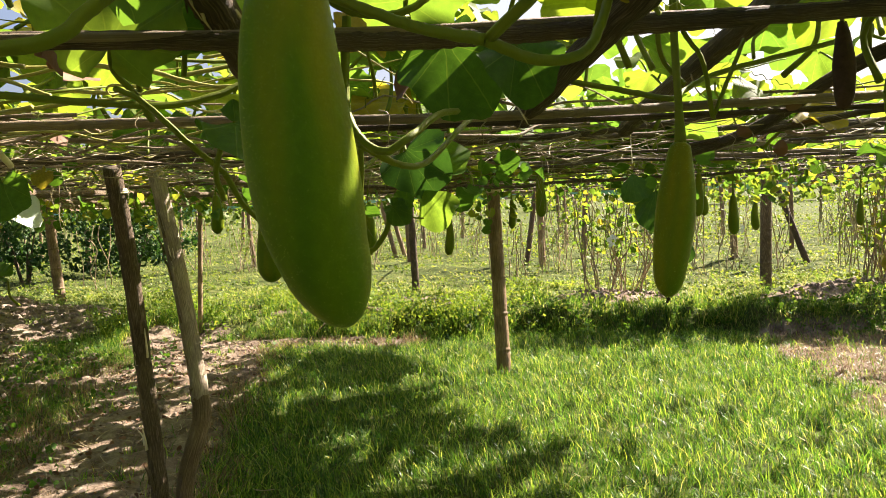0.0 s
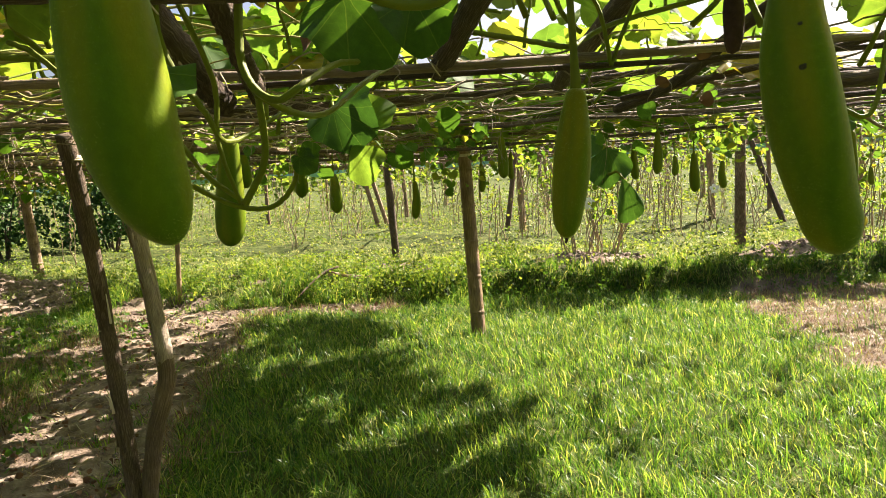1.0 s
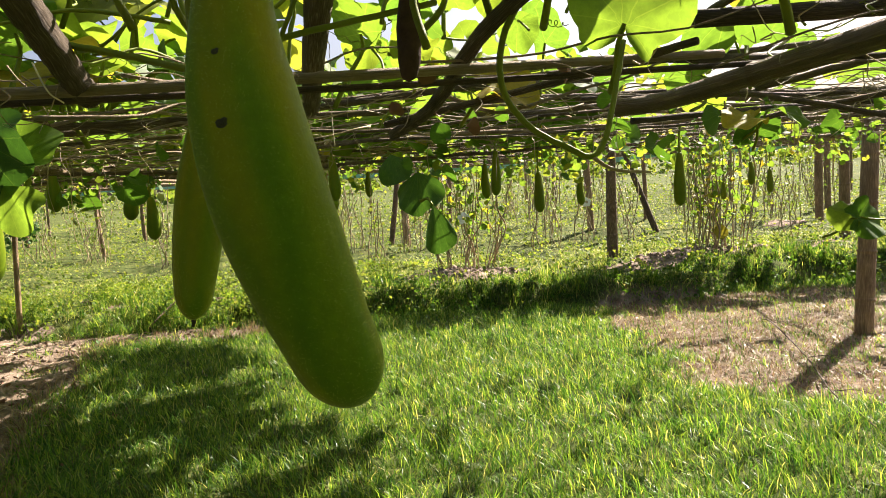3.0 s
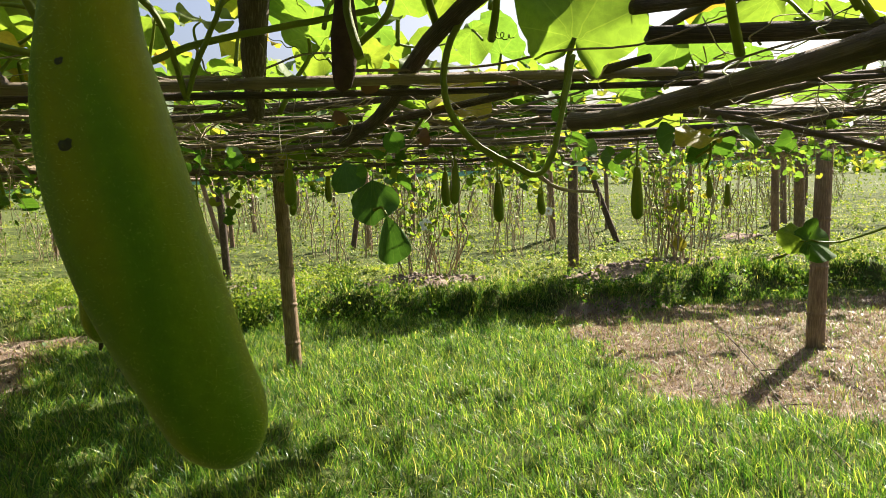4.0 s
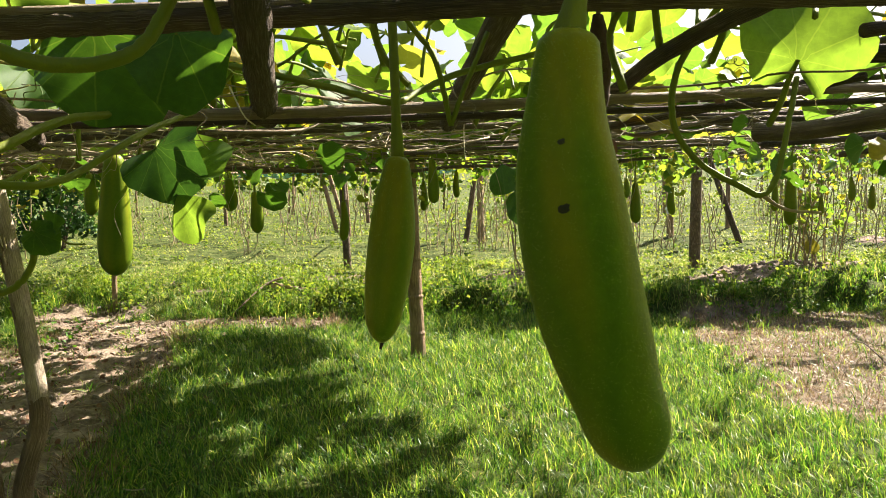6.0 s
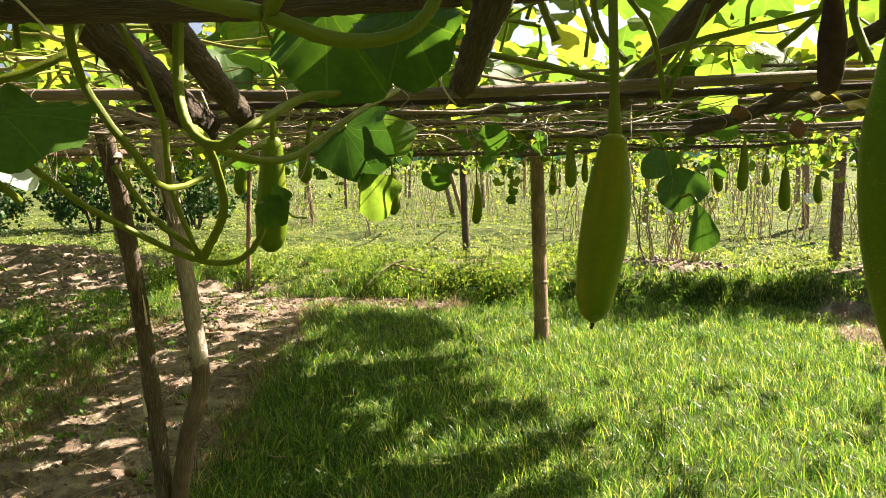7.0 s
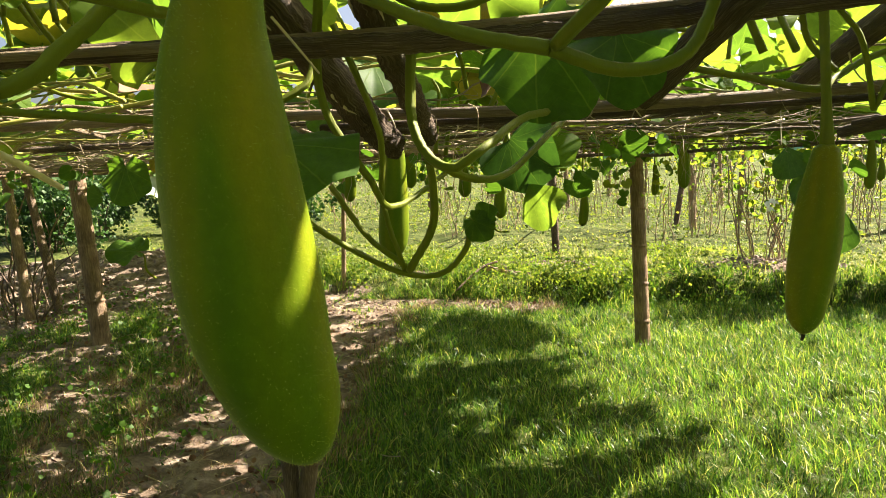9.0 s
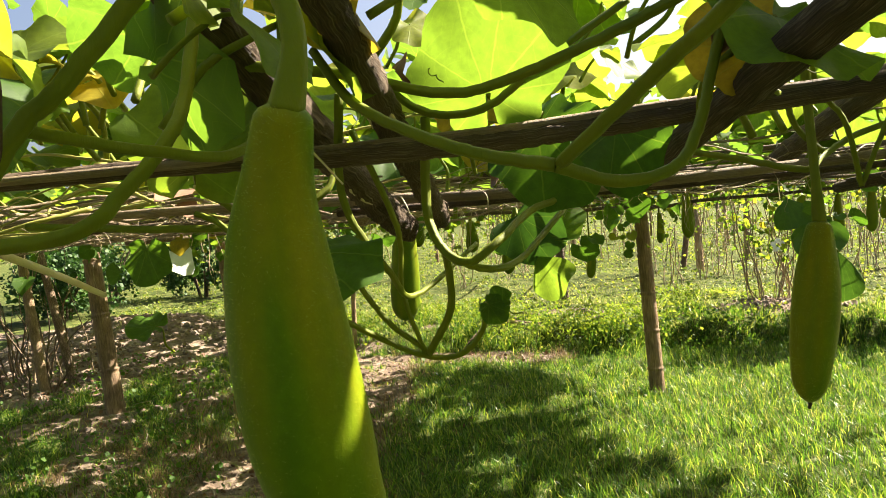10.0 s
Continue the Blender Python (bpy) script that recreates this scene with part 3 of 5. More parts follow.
# near poles
rod("pole", [(-1.5, 0.80, 1.845), (-0.45, 1.045, 1.862), (-0.10, 1.105, 1.852), (0.10, 1.165, 1.856), (0.345, 1.235, 1.873), (0.80, 1.345, 1.900), (1.35, 1.47, 1.918), (2.4, 1.62, 1.94)], 0.0115, 0.014, DARKWOOD, "dark split cross pole", 0, 16, 0.16, 11, steps=26, bend=0.002)
# added rod: its pale colour stands for the sunlit top edge of the pole
rod("pole", [(-1.3, 0.83, 1.860), (-0.10, 1.11, 1.864), (0.35, 1.235, 1.885), (1.35, 1.47, 1.930)], 0.006, 0.007, PALEPOLE, "thin pale rod added as the lit top edge of the cross pole", 0, 10, 0.1, 12)
rod("pole", [(-1.9, 1.48, 1.838), (-0.83, 1.583, 1.827), (-0.337, 1.579, 1.813), (-0.05, 1.575, 1.800), (0.25, 1.60, 1.797), (0.70, 1.72, 1.812), (1.4, 1.92, 1.84)], 0.011, 0.009, PALEPOLE, "pale bamboo cross pole", 0.28, 12, 0.08, 13)
rod("pole", [(-0.35, 1.60, 1.79), (0.25, 1.64, 1.788), (0.9, 1.80, 1.80), (2.1, 2.0, 1.83)], 0.007, 0.006, DARKWOOD, "thin dark cross pole", 0, 10, 0.12, 14)
rod("pole", [(-2.0, 2.2, 1.81), (0.13, 2.38, 1.815), (0.70, 2.43, 1.845), (1.31, 2.50, 1.90), (2.2, 2.62, 1.96)], 0.010, 0.009, DARKWOOD, "dark bent cross pole", 0, 10, 0.12, 15)
rod("beam", [(0.225, 1.68, 1.80), (0.25, 1.56, 1.815), (0.43, 0.85, 1.912), (0.62, 0.1, 2.02), (0.9, -0.9, 2.1)], 0.0215, 0.019, DARKWOOD, "thick dark rafter branch", 0, 20, 0.13, 16, steps=30, bend=0.003)
rod("beam", [(-0.185, 1.56, 1.745), (-0.20, 1.42, 1.81), (-0.222, 1.0, 2.035), (-0.24, 0.55, 2.26)], 0.022, 0.036, DARKWOOD, "rough bark-covered rafter branch", 0, 26, 0.20, 17, steps=44, bend=0.005)
rod("beam", [(-0.13, 1.58, 1.76), (-0.09, 1.35, 1.83), (-0.04, 1.05, 1.93), (0.0, 0.75, 2.05)], 0.017, 0.022, DARKWOOD, "second dark rafter branch", 0, 22, 0.18, 18, steps=36, bend=0.004)
rod("beam", [(1.30, 2.30, 1.772), (1.366, 2.141, 1.770), (1.468, 1.782, 1.797), (1.50, 1.45, 1.810), (1.6, 0.6, 1.86)], 0.022, 0.025, BAMBOO, "thick grey bamboo rafter", 0.42, 14, 0.05, 19)
rod("pole", [(1.29, 1.79, 1.888), (1.65, 1.72, 1.880), (2.6, 1.6, 1.89)], 0.017, 0.018, DARKWOOD, "cut grey pole end lying across the rafters", 0, 12, 0.1, 20)
rod("pole", [(1.20, 1.62, 1.90), (1.55, 1.70, 1.945), (2.3, 1.9, 2.0)], 0.012, 0.012, DARKWOOD, "dark pole", 0, 10, 0.12, 21)
rod("pole", [(1.36, 2.20, 1.878), (1.664, 2.276, 1.870), (2.7, 2.5, 1.86)], 0.013, 0.013, DARKWOOD, "dark pole", 0, 10, 0.12, 22)
rod("beam", [(0.52, 2.28, 1.815), (0.552, 2.052, 1.856), (0.65, 1.40, 1.95), (0.75, 0.7, 2.04)], 0.021, 0.026, DARKWOOD, "upright looking rafter branch", 0, 12, 0.12, 23)
rod("pole", [(1.05, 1.28, 1.94), (0.986, 1.38, 1.916), (0.889, 1.716, 1.875), (0.81, 2.10, 1.785), (0.72, 2.5, 1.75)], 0.014, 0.016, DARKWOOD, "dark slanting branch", 0, 10, 0.15, 24)
rod("pole", [(0.70, 2.30, 1.765), (1.08, 2.02, 1.815), (1.30, 1.80, 1.85)], 0.009, 0.008, DARKWOOD, "thin dark slanting stick", 0, 8, 0.15, 25)

for k, (p, q, r) in enumerate([((1.642, 2.32, 1.786), (1.93, 2.081, 1.68), 0.008), ((1.812, 2.602, 1.73), (2.073, 2.279, 1.77), 0.009), ((1.761, 2.211, 1.814), (1.868, 2.001, 1.83), 0.010),
                               ((1.578, 2.626, 1.755), (2.204, 2.772, 1.772), 0.010), ((1.349, 1.653, 1.914), (1.366, 1.854, 1.918), 0.009)]):
    p, q = Vector(p), Vector(q)
    d = (q - p).normalized() * 0.16
    rod("pole", [p - d, (p + q) / 2 + Vector((0, 0, 0.006)), q + d], r, r * 0.85, DARKWOOD if k % 2 else BAMBOO, "", 0, 9, 0.12, 60 + k, bend=0.004)
# pale strings and straws that tie the poles together
for k, pts in enumerate([[(-0.111, 1.007, 1.87), (-0.098, 1.035, 1.842), (-0.087, 1.06, 1.817)], [(0.565, 2.43, 1.89), (0.558, 2.415, 1.80), (0.56, 2.41, 1.724)], [(1.449, 1.933, 1.777), (1.456, 1.930, 1.76), (1.451, 1.929, 1.746)],
                         [(0.20, 1.552, 1.835), (0.225, 1.535, 1.79), (0.235, 1.56, 1.775)], [(-0.19, 1.535, 1.81), (-0.175, 1.525, 1.785), (-0.18, 1.55, 1.76)]]):
    rod("tie", pts, 0.0016, 0.0012, STRAW, "pale straw tie", 0, 6, 0.1, 80 + k)


def binding(x, y, z, r, turns, seed):
    """A cord wound round a post."""
    rng = np.random.default_rng(seed)
    line = [Vector((x + (r + 0.003) * math.cos(a), y + (r + 0.003) * math.sin(a), z + 0.006 * a / 6.28 + rng.normal(0, 0.0012))) for a in np.linspace(0, 6.28 * turns, int(18 * turns))]
    v, f, u = tube(line, 0.0042, 5)
    return part("tie", mesh_from("tie", v, f, [STRAW], u), trellis, "pale cord wound round a post")


binding(0.026, 7.178, 1.70, 0.060, 4, 1)
binding(4.79, 6.574, 1.72, 0.068, 4, 2)
binding(-1.372, 2.992, 1.72, 0.036, 3, 3)

# loose strips of bark on the props
brng = np.random.default_rng(17)
for k in range(22):
    if k % 2:
        a, b = Vector((-1.435, 3.22, 0.97)), Vector((-1.40, 3.09, 1.46))
        if k % 4 == 1:
            a, b = Vector((-1.420, 3.25, 0.3)), Vector((-1.435, 3.22, 0.97))
    else:
        a, b = Vector((-1.225, 3.285, 0.93)), Vector((-1.37, 3.34, 1.76))
    p = a.lerp(b, brng.uniform(0.02, 0.85))
    ang = brng.uniform(-2.6, -0.4)
    out = Vector((math.cos(ang), math.sin(ang), 0))
    along = (b - a).normalized()
    ln = brng.uniform(0.05, 0.16)
    pts = [p + out * 0.034, p + along * ln * 0.5 + out * 0.037, p + along * ln + out * (0.038 + 0.02 * brng.random())]
    v, f, u = tube(smooth_line(pts, 4), lambda t: 0.006 * (1.1 - 0.8 * t), 5, 0.3, k)
    part("bark_strip", mesh_from("bark_strip", v, f, [STRAW if k % 3 == 0 else BAMBOO], u), trellis, "peeling strip of bark")

# rows of cross poles further out, one after another
for k in range(27):
    py = 2.55 + 0.30 * k + 0.0075 * k * k + RNG.uniform(-0.16, 0.16)
    px = -3.2 - 0.55 * py + RNG.uniform(-0.8, 0.8)
    end = 3.4 + 0.62 * py
    while px < end:
        ln = RNG.uniform(2.6, 4.6)
        a, b = RNG.uniform(-0.5, 0.5), RNG.uniform(-0.08, 0.08)
        z0 = 1.815 + RNG.uniform(-0.045, 0.06) + 0.004 * py
        p = [(px, py + 0.06 * px / 3, z0), (px + ln / 2, py + 0.06 * px / 3 + a / 2 + RNG.uniform(-0.05, 0.05), z0 + b / 2 + RNG.uniform(-0.05, 0.03)), (px + ln, py + 0.06 * px / 3 + a, z0 + b)]
        rod("pole", p, RNG.uniform(0.006, 0.013), RNG.uniform(0.005, 0.010), BAMBOO if RNG.random() < 0.45 else DARKWOOD, "", 0, 7, 0.16, 100 + k, steps=9, bend=0.024)
        px += ln * RNG.uniform(0.75, 0.98)
for k in range(15):
    px = -9.2 + 1.35 * k + RNG.uniform(-0.2, 0.2)
    if -0.6 < px < 4.6:
        continue
    py = max(3.3, abs(px) * 1.1 - 1.5)
    while py < 15:
        ln = RNG.uniform(3.2, 5.0)
        rod("beam", [(px, py, 1.77 + RNG.uniform(-0.02, 0.02)), (px + RNG.uniform(-0.1, 0.1), py + ln / 2, 1.78), (px + RNG.uniform(-0.15, 0.15), py + ln, 1.775)], 0.021, 0.017, BAMBOO, "", 0, 8, 0.08, 200 + k, steps=5)
        py += ln * 0.93
far = []
for k in range(60):
    py = 14.4 + 0.36 * k
    px = -0.6 * py - 4 + RNG.uniform(-1, 1)
    while px < 0.66 * py + 4:
        ln = RNG.uniform(3, 5)
        z0 = 1.86 + RNG.uniform(-0.04, 0.04)
        far.append(tube([Vector((px, py, z0)), Vector((px + ln / 2, py + RNG.uniform(-0.2, 0.2), z0 - 0.02)), Vector((px + ln, py + RNG.uniform(-0.2, 0.2), z0))], 0.014, 5))
        px += ln * 0.95
v, f, u = joined(far)
ob = part("distant_lattice", mesh_from("distant_lattice", v, f, [BAMBOO], u), trellis, "distant rows of bamboo poles")
ob["kind"] = "stuff"


# ---------------------------------------------------------------- leaves
def leaf_shape(seed, na=22, nr=5, fold=0.25, lobes=0.10, ruffle=0.05, petiole=0.0, span=163):
    """A kidney-shaped lobed leaf one metre across, its stalk at the origin, its tip along +y."""
    rng = np.random.default_rng(seed)
    ph = rng.uniform(0, 6.28, 4)
    verts, uvs, faces = [], [], []
    verts.append((0, 0, 0))
    uvs.append((0.5, 0.0))
    span = math.radians(span)
    for a in range(na + 1):
        t = -span + 2 * span * a / na
        edge = 0.41 + 0.19 * math.cos(t) + 0.03 * math.cos(2 * t) + lobes * 0.5 * math.cos(5 * t) + 0.020 * math.sin(7 * t + ph[0]) + 0.008 * math.sin(13 * t + ph[1])
        edge *= 1 - 0.34 * (abs(t) / span) ** 9
        for r in range(1, nr + 1):
            q = r / nr
            d = edge * q
            x, y = d * math.sin(t), d * math.cos(t)
            z = fold * abs(x) * (0.55 + 0.3 * q) - 0.16 * d * d + ruffle * q * q * math.sin(3 * t + ph[2]) + 0.5 * ruffle * q ** 3 * math.sin(8 * t + ph[3]) - 0.12 * max(0, y) ** 2
            verts.append((x, y, z))
            uvs.append(((t + span) / (2 * span), q))
    for a in range(na):
        i, j = 1 + a * nr, 1 + (a + 1) * nr
        faces.append((0, j, i))
        for r in range(nr - 1):
            faces.append((i + r, j + r, j + r + 1, i + r + 1))
    slots = [0] * len(faces)
    if petiole:
        line = smooth_line([(0, 0, 0), (rng.uniform(-0.04, 0.04), -0.12, -0.12), (rng.uniform(-0.1, 0.1), -0.2 * petiole, -0.45 * petiole), (rng.uniform(-0.15, 0.15), -0.3 * petiole, -0.8 * petiole)], 4)
        v, f, u = tube(line, lambda s: 0.016 + 0.012 * s, 6)
        o = len(verts)
        verts += [tuple(q) for q in v]
        uvs += u
        faces += [tuple(i + o for i in q) for q in f]
        slots += [1] * len(f)
    return verts, faces, uvs, slots


def turned(at, normal, heading, size):
    """The pose of a leaf whose face looks along normal and whose tip points along heading."""
    n = Vector(normal).normalized()
    h = Vector(heading)
    h = (h - n * h.dot(n))
    h = h.normalized() if h.length > 1e-5 else n.orthogonal().normalized()
    s = h.cross(n)
    m = Matrix((s, h, n)).transposed().to_4x4()
    return Matrix.Translation(at) @ m @ Matrix.Diagonal((size, size, size, 1))


LEAVES = []
for k in range(8):
    v, f, u, s = leaf_shape(40 + k, 44, 6, 0.06 + 0.06 * (k % 4), 0.035, 0.085, 0.9)
    LEAVES.append([mesh_from("leaf", v, f, [mat, STEM], u, True, s) for mat in (LEAF, LEAF_DARK, LEAF_YELLOW, LEAF_LIT)])

vine = tagged(new("gourd_vine"), "climbing bottle gourd vine with broad green leaves over the trellis", "vine")


def leaf(at, normal, heading, size, tone=0, kind=0, label=""):
    return part("leaf", LEAVES[kind % 8][tone], vine, label, turned(at, normal, heading, size))


# leaves added round a narrow gap: one sun patch reaches the nearest gourd
side_ = SUN_TO.cross(Vector((0, 0, 1))).normalized()
up_ = side_.cross(SUN_TO).normalized()
gap_foot = Vector((0.059, 0.653, 1.651)) + side_ * 0.018
gap = gap_foot + SUN_TO * 0.88


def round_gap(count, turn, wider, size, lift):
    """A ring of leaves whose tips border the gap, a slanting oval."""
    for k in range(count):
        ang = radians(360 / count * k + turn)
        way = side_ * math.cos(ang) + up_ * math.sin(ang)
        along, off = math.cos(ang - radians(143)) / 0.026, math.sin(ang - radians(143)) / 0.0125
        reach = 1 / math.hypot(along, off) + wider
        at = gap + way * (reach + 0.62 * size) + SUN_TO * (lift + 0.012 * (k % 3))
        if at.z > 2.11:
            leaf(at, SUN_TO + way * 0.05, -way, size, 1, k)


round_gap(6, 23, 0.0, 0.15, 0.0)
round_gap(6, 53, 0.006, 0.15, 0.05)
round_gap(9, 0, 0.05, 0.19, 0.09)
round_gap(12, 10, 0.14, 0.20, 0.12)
# broad leaves added to keep the sun off the nearest gourds
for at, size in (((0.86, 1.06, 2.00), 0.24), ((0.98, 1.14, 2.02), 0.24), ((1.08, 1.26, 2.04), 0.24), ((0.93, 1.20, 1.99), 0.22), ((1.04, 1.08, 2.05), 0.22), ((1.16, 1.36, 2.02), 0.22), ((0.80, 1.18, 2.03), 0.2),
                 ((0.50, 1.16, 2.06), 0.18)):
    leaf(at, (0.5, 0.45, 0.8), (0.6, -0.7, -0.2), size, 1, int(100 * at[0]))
for k, at in enumerate([(-0.72, 1.23, 2.09), (-0.71, 1.34, 2.13), (-0.735, 1.27, 2.02), (-0.715, 1.385, 2.07), (-0.686, 1.45, 2.13), (-0.89, 1.49, 2.12), (-1.04, 1.55, 2.14), (-0.668, 1.56, 2.14), (-0.80, 1.30, 2.06), (-0.60, 1.30, 2.12), (-0.95, 1.60, 2.07)]):
    leaf(at, (0.1 * (k % 3), -0.6, 0.8), (math.cos(k * 2.1), 0.2, math.sin(k * 2.1)), 0.19 + 0.012 * (k % 4), 0, k + 3)
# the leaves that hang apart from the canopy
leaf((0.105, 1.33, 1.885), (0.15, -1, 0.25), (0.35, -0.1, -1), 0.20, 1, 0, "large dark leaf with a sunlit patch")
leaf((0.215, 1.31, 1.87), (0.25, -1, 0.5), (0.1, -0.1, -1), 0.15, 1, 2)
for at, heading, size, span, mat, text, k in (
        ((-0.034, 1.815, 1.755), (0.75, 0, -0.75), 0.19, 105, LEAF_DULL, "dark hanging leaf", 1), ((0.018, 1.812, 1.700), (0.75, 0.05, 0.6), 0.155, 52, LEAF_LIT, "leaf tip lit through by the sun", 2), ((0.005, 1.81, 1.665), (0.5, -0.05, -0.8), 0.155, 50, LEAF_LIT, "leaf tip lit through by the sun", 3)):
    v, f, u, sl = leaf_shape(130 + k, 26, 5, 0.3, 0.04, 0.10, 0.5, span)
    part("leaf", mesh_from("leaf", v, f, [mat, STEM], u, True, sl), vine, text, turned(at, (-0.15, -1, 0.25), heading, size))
leaf((-0.125, 1.02, 1.742), (0.1, -0.42, 0.9), (1.0, -0.25, -0.2), 0.16, 1, 4, "dark leaf seen from below")
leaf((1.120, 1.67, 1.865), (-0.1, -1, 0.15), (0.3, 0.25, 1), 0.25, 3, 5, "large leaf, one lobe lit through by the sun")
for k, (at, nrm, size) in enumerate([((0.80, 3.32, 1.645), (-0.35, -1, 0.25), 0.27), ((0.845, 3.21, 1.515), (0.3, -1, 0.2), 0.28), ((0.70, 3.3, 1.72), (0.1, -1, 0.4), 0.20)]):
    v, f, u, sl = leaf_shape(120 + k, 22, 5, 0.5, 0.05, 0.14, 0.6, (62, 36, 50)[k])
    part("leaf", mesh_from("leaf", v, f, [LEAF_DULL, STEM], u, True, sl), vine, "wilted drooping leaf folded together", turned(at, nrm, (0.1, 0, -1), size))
leaf((1.715, 1.985, 1.482), (-0.1, -1, 0.6), (-1, 0, 0.15), 0.085, 0, 1)
leaf((1.72, 1.975, 1.475), (0.15, -1, 0.55), (1, 0, -0.1), 0.115, 1, 2)
leaf((1.60, 2.2, 1.72), (0.1, -0.5, 1), (-0.8, -0.2, 0.1), 0.13, 0, 3)
leaf((1.66, 2.2, 1.74), (0.3, -0.5, 1), (0.9, -0.2, 0.2), 0.14, 0, 4)
leaf((-0.33, 1.12, 1.865), (0.25, -1, 0.1), (0.1, 0.1, 1), 0.23, 0, 5, "broad upright leaf with pale veins")
leaf((-0.30, 1.20, 1.905), (0.6, -1, 0.2), (0.6, 0.1, 1), 0.19, 1, 6)
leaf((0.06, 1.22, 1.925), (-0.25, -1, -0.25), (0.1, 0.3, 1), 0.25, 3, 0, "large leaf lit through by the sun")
leaf((0.03, 1.33, 1.628), (-0.3, -1, 0.3), (-0.6, 0, 0.5), 0.055, 1, 3)
leaf((0.012, 1.32, 1.632), (0.4, -1, 0.3), (0.5, 0, -0.4), 0.055, 1, 4)
leaf((-0.04, 1.46, 1.93), (0.1, -0.8, 0.5), (0.2, 0, 1), 0.15, 2, 5, "yellowing leaf")
leaf((0.38, 1.10, 1.915), (0.1, -1, 0.3), (-0.6, 0, 0.3), 0.13, 2, 6, "yellow leaf with a dead brown hole")
leaf((0.95, 2.15, 1.83), (0.1, -0.7, 0.7), (0.9, 0, 0.1), 0.19, 2, 7, "long yellow leaf lying on the poles")
# a leaf shape stands in for a pale sheet over posts
part("leaf", mesh_from("leaf", *leaf_shape(91, 22, 4, 0.5, 0.045, 0.08)[:2], [PALE]), vine, "pale sheet with a folded rim, built from a leaf shape", turned((-1.80, 2.95, 1.675), (0.3, -0.6, 0.75), (0.9, -0.2, -0.15), 0.19))
leaf((-1.19, 2.07, 1.74), (0.1, -0.9, 0.3), (0.1, 0, -1), 0.17, 1, 1)
leaf((-1.05, 2.05, 1.76), (0.2, -0.8, 0.5), (-0.3, 0, -0.8), 0.07, 2, 0, "small yellowed leaf")
leaf((-1.60, 2.58, 1.44), (0.3, -0.5, 0.9), (-0.8, 0, -0.2), 0.18, 1, 6)


# added blocker leaves: they shade the large leaf except for one lobe
leaf((1.16, 1.74, 2.055), (0.4, 0.3, 0.9), (-0.8, 0.5, 0), 0.20, 0, 4)
leaf((1.14, 1.79, 2.10), (0.4, 0.3, 0.9), (0.3, 0.8, 0), 0.20, 0, 5)
# places that the sun reaches through gaps in the canopy, and how wide the gaps are
SUNNY = [((-1.5 + 0.14 * k, 1.53 + 0.04 * min(1.0, k / 5), 1.845 - 0.004 * k), 0.025) for k in range(10)] + [((0.09, 1.24, 2.02), 0.03), ((-0.30, 1.14, 1.97), 0.0), (tuple(gap_foot), 0.012), ((0.055, 1.82, 1.73), 0.012), ((0.04, 1.82, 1.62), 0.015), ((1.215, 1.67, 1.98), 0.0), ((-0.79, 3.29, 1.45), 0.05), ((-0.79, 3.29, 1.55), 0.04),
         ((-0.5, 1.58, 1.83), 0.04), ((-0.75, 1.58, 1.84), 0.05), ((-1.0, 1.57, 1.84), 0.05), ((-1.3, 1.54, 1.85), 0.03), ((-0.45, 1.35, 1.87), 0.04), ((-0.8, 1.9, 1.86), 0.05), ((0.45, 1.64, 1.81), 0.0), ((0.95, 1.78, 1.83), 0.0)]


def shades_patch(at, size):
    """Whether a leaf would cover one of those gaps."""
    for spot, free in SUNNY:
        d = Vector(at) - Vector(spot)
        if (d - SUN_TO * d.dot(SUN_TO)).length < free + 0.55 * size:
            return True
    return False


def sun_facing(rng, spread):
    n = Vector((0.32, 0.30, 0.9)) + Vector((rng.normal(0, spread), rng.normal(0, spread), rng.normal(0, spread * 0.6)))
    if n.z < 0.05:
        n.z = 0.1
    return n


crng = np.random.default_rng(21)


def cover(x, y):
    """Leaves to the square metre over the plan."""
    patch = 0.5 + 0.6 * float(wob(x, y, 1.35, 9)) + 0.3 * float(wob(x, y, 3.1, 4))
    if y < 0.9:
        return 58
    if y < 4.3:
        return 16 if x > 1.25 and y > 1.3 else 30 if x > 0.2 and y > 1.9 else 44
    # the leaves stand between the sun and the place (gx, gy) on the ground
    gx, gy = x - 1.5, y - 1.42
    ragged = 0.30 * float(wob(gx, gy, 3.4, 2)) + 0.12 * float(wob(gx, gy, 8.0, 6))
    if gy > 8.15 + 0.5 * ragged:
        if 0.2 < gx < 9 and gy < 9.15 + ragged:
            return 120 * max(0.2, min(1, patch + 0.4))
        return 80 if gx < -5.0 and gy < 11.5 else 8
    edge = float(np.interp(gy, (2.5, 4, 4.5, 5, 5.5, 6.2, 7, 7.7, 8.2), (0.65, 0.52, 0.52, 0.38, 0.05, -0.42, -0.68, -0.85, -1.1)))
    if gx > edge + ragged:
        return 1.5
    across = gx + 2.05 + 0.25 * (gy - 3)
    if across < -0.7:
        return 78
    if across < 0.6:
        return 88 * (1 + 0.9 * math.sin(y * 15 + 2 * x)) if gy < 7 else 20
    if abs(gy - 6.2 - 0.45 * (gx + 1.8) + 0.3 * ragged) < 0.17 and gx > -1.9:
        return 12
    return 220 * max(0.03, min(1, 0.10 + 1.5 * patch + 1.0 * float(wob(gx, gy, 6.5, 3)) + 0.6 * float(wob(gx, gy, 13.0, 8))))


